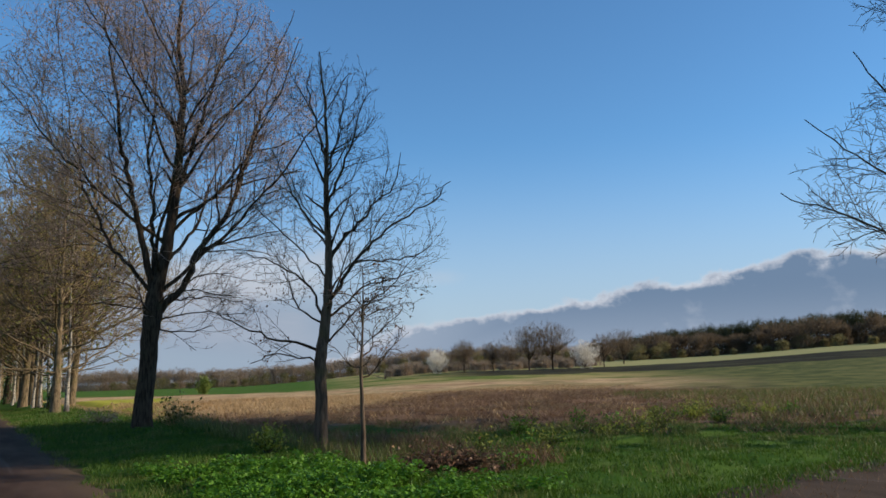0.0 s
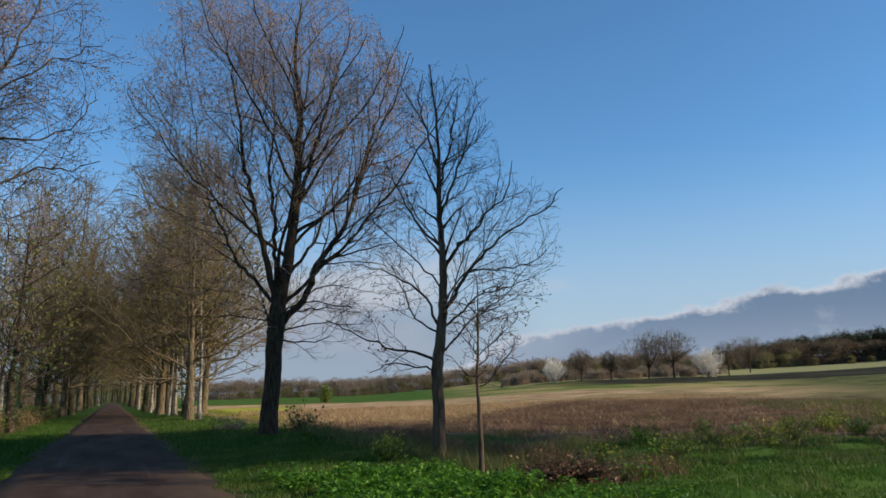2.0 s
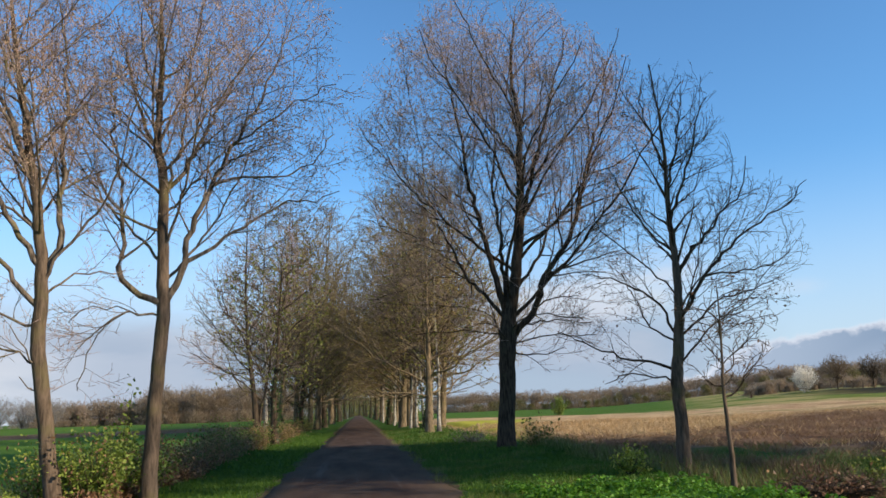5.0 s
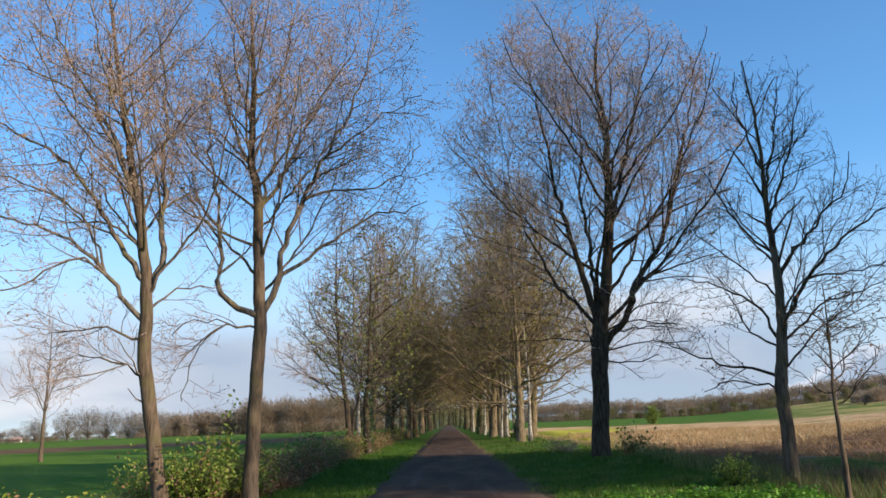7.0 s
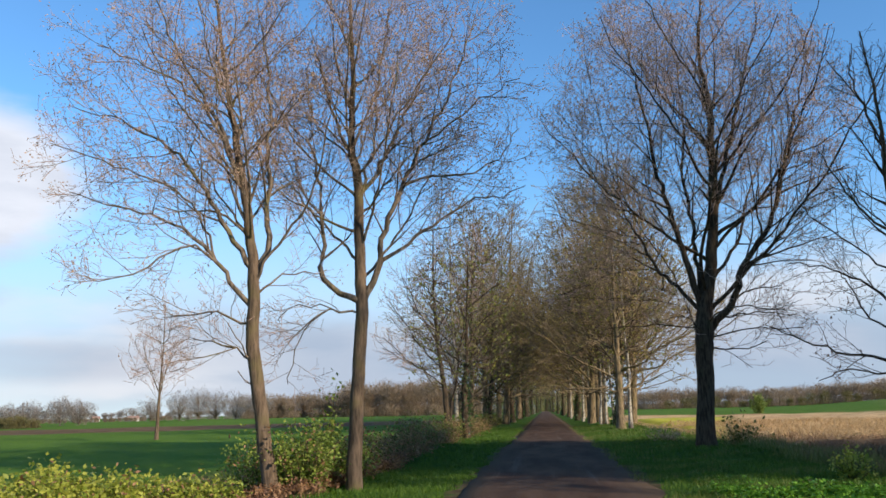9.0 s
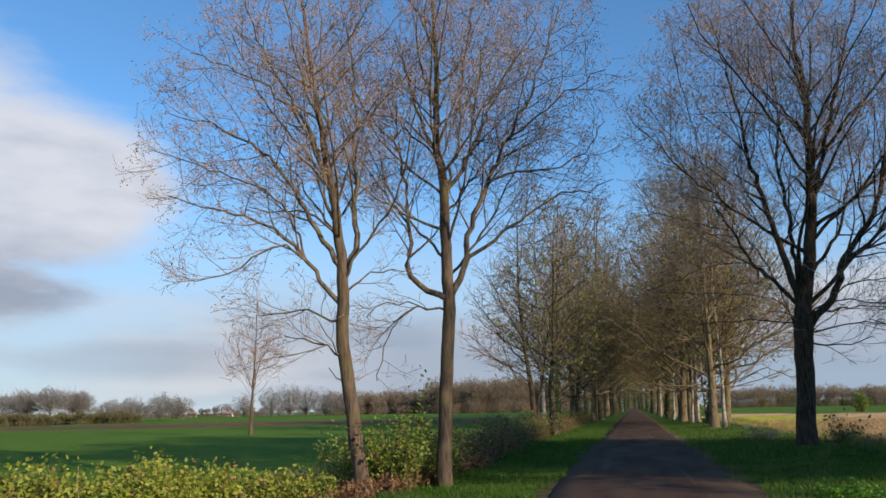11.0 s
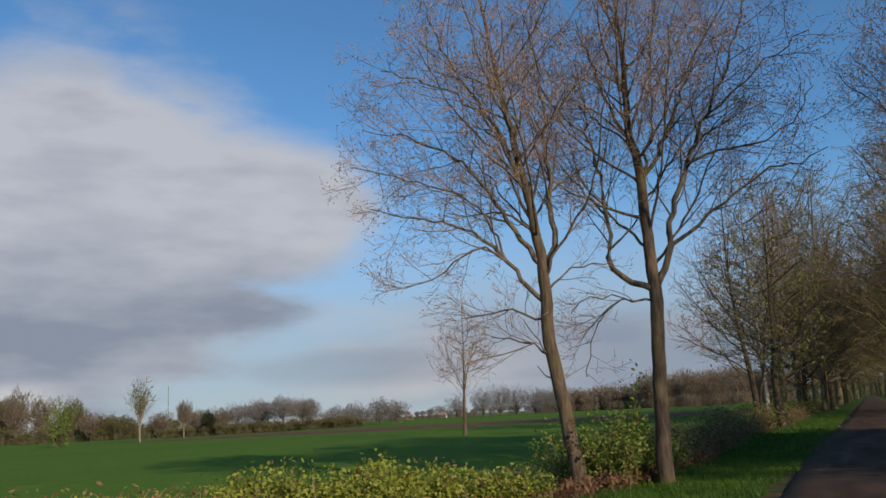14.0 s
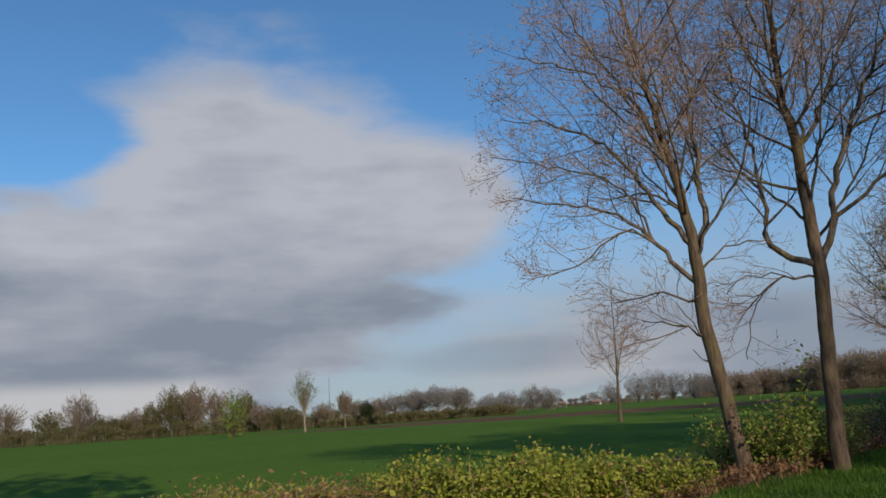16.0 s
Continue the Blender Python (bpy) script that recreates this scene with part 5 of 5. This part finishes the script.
    sward("grass_tuft", "yellow-green tufts standing above the short grass", "grass", ROUGH_GRASS, p, rng, 0.27, 0.016, 0.6)
    for x0, x1 in ((-6.0, -1.7), (1.95, 8.0)):
        p = spots(16000, rng, x0, x1, -9, 7, clumpy)
        sward("verge_grass", "short bright green grass beside the lane", "grass", GRASS, p, rng, 0.1, 0.018)
    p = spots(16000, rng, 7.2, 10.2, 12.5, 34)
    sward("ditch_grass", "dark withered grass in the ditch behind the verge", "grass", DEAD_GRASS, p, rng, 0.38, 0.02, 0.7)
    p = spots(7000, rng, 6.6, 9.6, 13, 33)
    sward("dry_grass", "dry and green grass in the ditch", "grass", ROUGH_GRASS, p, rng, 0.5, 0.018, 0.4)
    p = spots(9000, rng, -8.2, -4.6, 14, 60, lambda x, y: clumpy(x, y))
    sward("ditch_grass", "withered grass along the ditch", "grass", DEAD_GRASS, p, rng, 0.35, 0.018, 0.5)
    p = spots(2600, rng, 2.9, 8.0, 9.0, 18.6, lambda x, y: (y < 17.6 - 0.5 * x + 0.7 * wave(x, y, 4, 74)) & (x < 5.8 + 0.4 * np.maximum(12.5 - y, 0) + 0.3 * wave(x, y, 2, 60)) & (x > 3.0 + 0.5 * wave(x, y, 3, 75)) & (y > 6.0 + 0.26 * x) & (np.hypot(x - 7.05, y - 11.6) > 1.0) & (wave(x, y, 1.6, 76) > -0.12 - 0.05 * x))
    size = rng.uniform(0.4, 1.3, len(p)) * (0.75 + 0.35 * np.maximum(wave(p[:, 0], p[:, 1], 1.6, 76), 0))
    each = 44
    u = rng.normal(size=(len(p) * each, 3))
    u /= np.linalg.norm(u, axis=1, keepdims=True)
    u[:, 2] = np.abs(u[:, 2])
    p = np.repeat(p, each, 0) + u * np.repeat(size, each)[:, None] * np.array([0.17, 0.17, 0.26])
    v, f = leaves(p, 0.07, rng, 0.55, 0.6)
    tagged(part("nettle_patch", mesh_of("nettle_patch", v, f), NETTLE_LEAF), "low bright green nettles covering the verge", "nettles", kind="stuff")


def crowd(name, label, items, mat, seed, many=1000, spray=0.09, trunk_mat=None, leaf=0.0, long=0.075, under=0.3):
    """A far wood as one body: each of its trees a trunk and a domed crown of fine sprays that point outwards, with scrub at its foot. items: x, y, height, half width."""
    rng = np.random.default_rng(seed)
    rods, pts, ways, tall_of = [], [], [], []
    for x, y, tall, wide in items:
        z = float(height(x, y))
        rods.append(([(x, y, z - 0.3), (x + rng.normal(0, 0.2), y, z + tall * 0.4), (x + rng.normal(0, 0.3), y, z + tall * 0.8)], [0.2, 0.15, 0.05]))
        lobes = [(0, 0, 0.6, 1.0)] + [(wide * math.cos(a) * 0.55, wide * math.sin(a) * 0.55, rng.uniform(0.45, 0.68), rng.uniform(0.5, 0.75)) for a in rng.uniform(0, 6.283, 3)]
        which = rng.choice(4, many, p=(0.46, 0.18, 0.18, 0.18))
        at = np.array([(x + p[0], y + p[1], z + tall * p[2]) for p in lobes])[which]
        k = np.array([p[3] for p in lobes])[which][:, None]
        u = rng.normal(size=(many, 3))
        u /= np.linalg.norm(u, axis=1, keepdims=True)
        ways.append(u * np.array([1, 1, 0.6]) + np.array([0, 0, 0.7]))
        u *= rng.random((many, 1)) ** 0.4
        pts.append(at + u * k * np.array([wide * 0.8, wide * 0.8, tall * 0.36]))
        low = int(many * under)
        a = rng.uniform(0, 6.283, low)
        pts.append(np.stack([x + np.cos(a) * wide * rng.random(low) ** 0.5, y + np.sin(a) * wide * rng.random(low) ** 0.5, z + rng.uniform(0, 0.28 * tall, low)], 1))
        ways.append(rng.normal(0, 0.5, (low, 3)) + np.array([0, 0, 0.8]))
        tall_of.append(np.full(many + low, tall))
    p, way, size = np.concatenate(pts), np.concatenate(ways), np.concatenate(tall_of)
    p[:, 2] = np.maximum(p[:, 2], height(p[:, 0], p[:, 1]) - 0.05)
    if leaf:
        v, f = leaves(p, leaf, rng, 0.0, 0.7)
    else:
        way = way + rng.normal(0, 0.4, way.shape)
        side = np.cross(way, rng.normal(size=way.shape))
        side /= np.linalg.norm(side, axis=1, keepdims=True) + 1e-9
        side *= spray * rng.uniform(0.7, 1.3, (len(p), 1))
        v = np.stack([p - side, p + side, p + way * (np.minimum(long * size + 0.2, 1.1) * rng.uniform(0.6, 1.2, len(p)))[:, None]], 1).reshape(-1, 3)
        f = np.arange(len(v)).reshape(-1, 3)
    ob = tagged(part(name, mesh_of(name, v, f), mat), label, "wood", kind="stuff")
    v, f = tubes(rods, 5)
    tagged(part("trunk_stand", mesh_of("trunk_stand", v, f), trunk_mat or BARK_LIMB, ob), kind="stuff")
    return ob


def far_tree(name, label, deg, dist, tall, wide, seed, twig=None, low=0.22, spray=0.1, leaf=None, many=2600, stem=None, round_top=1.0):
    """A lone tree far off: trunk, forked limbs and a crown of fine sprays that point outwards; low: where the crown begins."""
    rng = np.random.default_rng(seed)
    x, y = at_bearing(deg, dist)
    root = new(name)
    root.matrix_basis = pose(x, y, float(height(x, y)) - 0.1, 0, 0, rng.uniform(0, 360))
    k = tall / 10
    v, f = tubes([([(0, 0, -0.2), (0.1 * k, 0, tall * 0.25), (0.0, 0.1 * k, tall * 0.5), (0.1 * k, 0, tall * 0.8)], [0.2 * k, 0.16 * k, 0.1 * k, 0.03])], 7)
    part("trunk", mesh_of("trunk", v, f, True), stem or BARK_LIMB, root)
    base, crown = tall * low, tall * (1 - low) / 2
    mid = np.array([0, 0, base + crown])
    u = rng.normal(size=(many, 3))
    u /= np.linalg.norm(u, axis=1, keepdims=True)
    az = np.arctan2(u[:, 1], u[:, 0])
    edge = 1 + 0.2 * np.sin(3 * az + seed) + 0.17 * np.sin(5 * u[:, 2] + 2 * az + seed)
    u *= (edge * rng.random(many) ** 0.38)[:, None]
    taper = np.clip(1 - 0.35 * np.maximum(-u[:, 2:], 0) * round_top, 0.2, 1)
    p = mid + u * np.array([wide, wide, crown]) * np.concatenate([taper, taper, np.ones_like(taper)], 1)
    rods = []
    for q in p[rng.integers(0, many, 26)]:
        s = np.array([0.05 * k, 0, base * rng.uniform(0.7, 1.5)])
        rods.append(([tuple(s), tuple(s * 0.55 + q * 0.45 - np.array([0, 0, 0.25 * k])), tuple(q)], [0.09 * k, 0.05 * k, 0.02]))
    v, f = tubes(rods, 4)
    tagged(part("branchwork", mesh_of("branchwork", v, f), stem or BARK_LIMB, root), kind="stuff")
    out = p - np.array([0, 0, base * 0.6])
    out /= np.linalg.norm(out, axis=1, keepdims=True)
    out = out + rng.normal(0, 0.45, out.shape)
    side = np.cross(out, rng.normal(size=out.shape))
    side /= np.linalg.norm(side, axis=1, keepdims=True)
    size = 0.085 * tall * rng.uniform(0.6, 1.2, (many, 1))
    spray *= 0.65
    v = np.stack([p - side * spray, p + side * spray, p + out * size], 1).reshape(-1, 3)
    tagged(part("crown", mesh_of("crown", v, np.arange(3 * many).reshape(many, 3)), twig or FAR_BROWN, root), kind="stuff")
    if leaf:
        mat, size, count = leaf
        v, f = leaves(p[rng.integers(0, many, count)] + rng.normal(0, 0.3 * k, (count, 3)), size, rng)
        tagged(part("foliage", mesh_of("foliage", v, f), mat, root), kind="stuff")
    return tagged(root, label, "tree")


def at_bearing(deg, dist):
    return dist * math.sin(radians(deg)), dist * math.cos(radians(deg))


def build_distance():
    r = random.Random(81)

    def belt(a0, a1, d0, d1, n, t0, t1, slim=1.0):
        out = []
        for i in range(n):
            x, y = at_bearing(a0 + (a1 - a0) * (i + r.random()) / n, r.uniform(d0, d1))
            t = t0 + (t1 - t0) * r.random() ** 1.4
            out.append((x, y, t, t * r.uniform(0.38, 0.72) * slim))
        return out

    def swell(items, low, high):
        """Sets the heights of a belt to a roofline that swells from its near end."""
        return [(x, y, t * (low + (high - low) * float(smooth01(math.degrees(math.atan2(x, y)), 41, 50))) * (1 - 0.35 * float(smooth01(math.degrees(math.atan2(x, y)), 57, 60))), w) for x, y, t, w in items]

    crowd("pine_wood", "dark pine wood on the low rise", swell(belt(42.5, 72, 325, 350, 130, 11.5, 13.5, 0.42), 0.75, 1.0), FAR_PINE, 82, 900, 0.1, long=0.05, under=0.5)
    crowd("broadleaf_wood", "dark brown leafless wood in front of the pines", swell(belt(41, 72, 302, 322, 44, 7, 12.0), 0.85, 1.0), FAR_DARK, 83, 1500, under=0.5)
    crowd("broadleaf_wood", "olive budding trees at the foot of the rise", [q for q in belt(40, 72, 292, 306, 40, 1.5, 8) if r.random() < 0.6], FAR_OLIVE, 84, 800, under=0.5)
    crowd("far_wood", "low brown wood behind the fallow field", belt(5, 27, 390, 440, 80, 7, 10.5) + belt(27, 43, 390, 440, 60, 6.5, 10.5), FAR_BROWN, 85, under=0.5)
    crowd("far_wood", "dull olive trees behind the fallow field", belt(8, 42, 370, 395, 46, 3, 6), FAR_OLIVE, 86, 700)
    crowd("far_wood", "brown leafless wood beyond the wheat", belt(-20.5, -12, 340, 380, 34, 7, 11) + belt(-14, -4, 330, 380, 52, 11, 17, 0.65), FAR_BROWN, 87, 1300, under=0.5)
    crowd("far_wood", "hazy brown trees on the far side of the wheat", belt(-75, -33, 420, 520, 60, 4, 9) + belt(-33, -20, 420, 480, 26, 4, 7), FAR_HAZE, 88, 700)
    crowd("field_hedge", "low brown and olive hedge along the wheat", belt(-76, -45, 192, 215, 90, 2.0, 4.4) + belt(-46, -33, 166, 176, 60, 1.4, 2.4), FAR_OLIVE, 89, 460, 0.06)
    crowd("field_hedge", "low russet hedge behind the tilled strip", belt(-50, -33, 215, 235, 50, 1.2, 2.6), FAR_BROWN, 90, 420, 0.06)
    crowd("far_wood", "yellowish budding trees where the lane ends", belt(-3.5, 4, 505, 560, 40, 9, 14), FAR_LIGHT, 94)

    for k, (deg, dist, t, w) in enumerate(((35.9, 195, 10.5, 4.6), (37.5, 198, 10.8, 4.8), (31.4, 190, 7.2, 3.0), (33.4, 200, 7.0, 2.8), (41.0, 205, 8.0, 3.6), (42.3, 240, 9.5, 4.2), (34.6, 230, 6.0, 3.0))):
        far_tree("field_tree", "wide bare tree with a domed crown at the field edge", deg, dist, t, w, 400 + k, twig=FAR_DARK, low=0.27, many=2600, stem=BARK_DARK, spray=0.05)
    for deg, dist, t, w in ((29.5, 195, 5.6, 2.5), (39.7, 200, 6.3, 3.2)):
        x, y = at_bearing(deg, dist)
        far_tree("blossom_tree", "rounded tree in pale cream blossom", deg, dist, t, w, int(deg), BLOSSOM, 0.06, 0.06, (BLOSSOM, 0.2, 1500))
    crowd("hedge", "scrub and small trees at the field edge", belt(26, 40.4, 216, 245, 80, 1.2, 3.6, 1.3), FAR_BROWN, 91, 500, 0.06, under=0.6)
    x, y = at_bearing(13.8, 150)
    shrub("field_bush", "round green bush alone in the field", (x, y, float(height(x, y))), 1.5, 3.6, FAR_GREEN, 0.28, 2000, 402, BARK_DARK, 26)
    # single trees along the wheat
    for k, (deg, dist, t, w, what) in enumerate(((-61.4, 210, 10.5, 3.8, "brown"), (-63.2, 215, 7.5, 3.4, "olive"), (-65.5, 215, 9, 3.6, "brown"), (-57, 207, 8.0, 3.0, "olive"), (-55.9, 205, 11.0, 2.9, "olive"), (-54.4, 206, 11.4, 3.2, "brown"), (-54.9, 212, 10.2, 3.0, "olive"), (-53, 208, 9.8, 3.0, "brown"), (-51.2, 205, 9.0, 2.8, "olive"),
                                                 (-50.2, 200, 6.0, 2.8, "brown"), (-49.2, 200, 5.5, 2.6, "olive"), (-48.2, 196, 5.0, 2.6, "olive"), (-46.0, 195, 5.4, 2.4, "brown"), (-43.9, 190, 5.4, 2.6, "brown"), (-42.4, 186, 5.4, 2.8, "brown"), (-58.2, 220, 7, 3.2, "brown"), (-60.2, 212, 6.0, 2.8, "olive"))):
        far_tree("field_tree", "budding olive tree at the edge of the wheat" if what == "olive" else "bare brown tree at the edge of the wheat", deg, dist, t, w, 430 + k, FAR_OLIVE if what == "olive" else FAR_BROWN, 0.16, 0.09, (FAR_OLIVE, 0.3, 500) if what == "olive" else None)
    row = ((-41.2, 6.0), (-40.2, 6.4), (-39.2, 6.6), (-38.2, 6.5), (-37.2, 6.7), (-36.4, 6.0))
    for k, (deg, t) in enumerate(row):
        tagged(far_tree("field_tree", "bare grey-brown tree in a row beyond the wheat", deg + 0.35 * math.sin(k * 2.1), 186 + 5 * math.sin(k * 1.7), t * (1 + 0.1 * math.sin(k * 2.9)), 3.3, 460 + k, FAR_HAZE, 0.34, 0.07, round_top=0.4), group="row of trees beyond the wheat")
    for k, (deg, dist, t, w) in enumerate(((-34.7, 200, 4.6, 2.4), (-33.5, 203, 5.2, 2.6), (-31.7, 200, 5.8, 2.4), (-30.6, 204, 5.4, 2.4), (-24.6, 300, 9.5, 4), (-23.4, 302, 10.5, 4), (-22.3, 305, 10, 4), (-21.0, 300, 9, 4), (-19.5, 290, 9, 4), (-26.4, 330, 8, 3.5))):
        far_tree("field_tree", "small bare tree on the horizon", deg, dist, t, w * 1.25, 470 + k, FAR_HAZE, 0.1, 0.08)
    far_tree("birch_tree", "slim birch in first pale leaf above the hedge", -47.3, 125, 8.6, 1.7, 485, FAR_OLIVE, 0.36, 0.05, (FAR_LIGHT, 0.16, 1900), stem=PALE_BARK, many=450, round_top=1.9)
    far_tree("field_tree", "round tree in fresh yellow-green leaf", -52.0, 119, 6.2, 1.9, 486, FAR_OLIVE, 0.03, 0.05, (FAR_GREEN, 0.2, 3600), stem=BARK_DARK, many=300)
    far_tree("field_tree", "thin pale-stemmed tree at the field edge", -44.6, 150, 6.0, 1.3, 487, FAR_BROWN, 0.35, 0.05, stem=PALE_BARK)
    far_tree("conifer", "small dark green conifer at the hedge", -43.1, 170, 4.6, 1.3, 488, FAR_PINE, 0.02, 0.1, (FAR_GREEN, 0.25, 260))
    crowd("scrub", "olive scrub and undergrowth at the corner of the wheat", belt(-75, -45, 215, 250, 26, 2.5, 5.0), FAR_OLIVE, 92, 900, 0.07)
    crowd("scrub", "dark evergreen clump behind the wheat", belt(-60.5, -57.5, 250, 262, 8, 5, 7.5), FAR_PINE, 93, 900, 0.12)
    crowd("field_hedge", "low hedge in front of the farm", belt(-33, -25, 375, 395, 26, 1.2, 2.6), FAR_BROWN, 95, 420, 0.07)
    # a mast
    x, y = at_bearing(-45.6, 180)
    root = tagged(new("mast"), "thin grey pole above the far hedge", "pole")
    root.matrix_basis = pose(x, y, float(height(x, y)))
    v, f = tubes([([(0, 0, -0.3), (0, 0, 5), (0, 0, 10.5)], [0.07, 0.06, 0.04])], 8)
    part("pole", mesh_of("pole", v, f, True), POLE_GREY, root)
    # two farm buildings
    for deg, dist, w, l, h, label in ((-29.65, 405, 3.5, 2.6, 1.4, "small white farm building with a brown roof"), (-27.4, 410, 3.5, 4.0, 1.1, "long low white farm building with a brown roof")):
        x, y = at_bearing(deg, dist)
        root = tagged(new("farmhouse"), label, "house")
        root.matrix_basis = pose(x, y, float(height(x, y)), 0, 0, -deg + 12)
        bm = bmesh.new()
        bmesh.ops.create_cube(bm, size=1, matrix=Matrix.Translation((0, 0, h / 2 - 0.1)) @ Matrix.Diagonal((l, w, h + 0.2, 1)))
        wall = part("wall", bm, WALL_WHITE, root)
        bm = bmesh.new()
        a = [bm.verts.new(c) for c in ((-l / 2 - 0.4, -w / 2 - 0.4, h), (l / 2 + 0.4, -w / 2 - 0.4, h), (l / 2 + 0.4, w / 2 + 0.4, h), (-l / 2 - 0.4, w / 2 + 0.4, h), (-l / 2 - 0.4, 0, h + 1.2), (l / 2 + 0.4, 0, h + 1.2))]
        for q in ((0, 1, 5, 4), (2, 3, 4, 5), (0, 4, 3), (1, 2, 5), (0, 3, 2, 1)):
            bm.faces.new([a[i] for i in q])
        part("roof", bm, ROOF_RED, root)
        for i in range(2):
            bm = bmesh.new()
            bmesh.ops.create_cube(bm, size=1, matrix=Matrix.Translation((l * (0.25 - 0.5 * i), -w / 2 - 0.02, h * 0.5)) @ Matrix.Diagonal((1.0, 0.08, 1.1, 1)))
            part("window", bm, POLE_GREY, wall, "small dark window")


build_avenue()
build_side_trees()
build_shrubs()
build_distance()
build_grass()
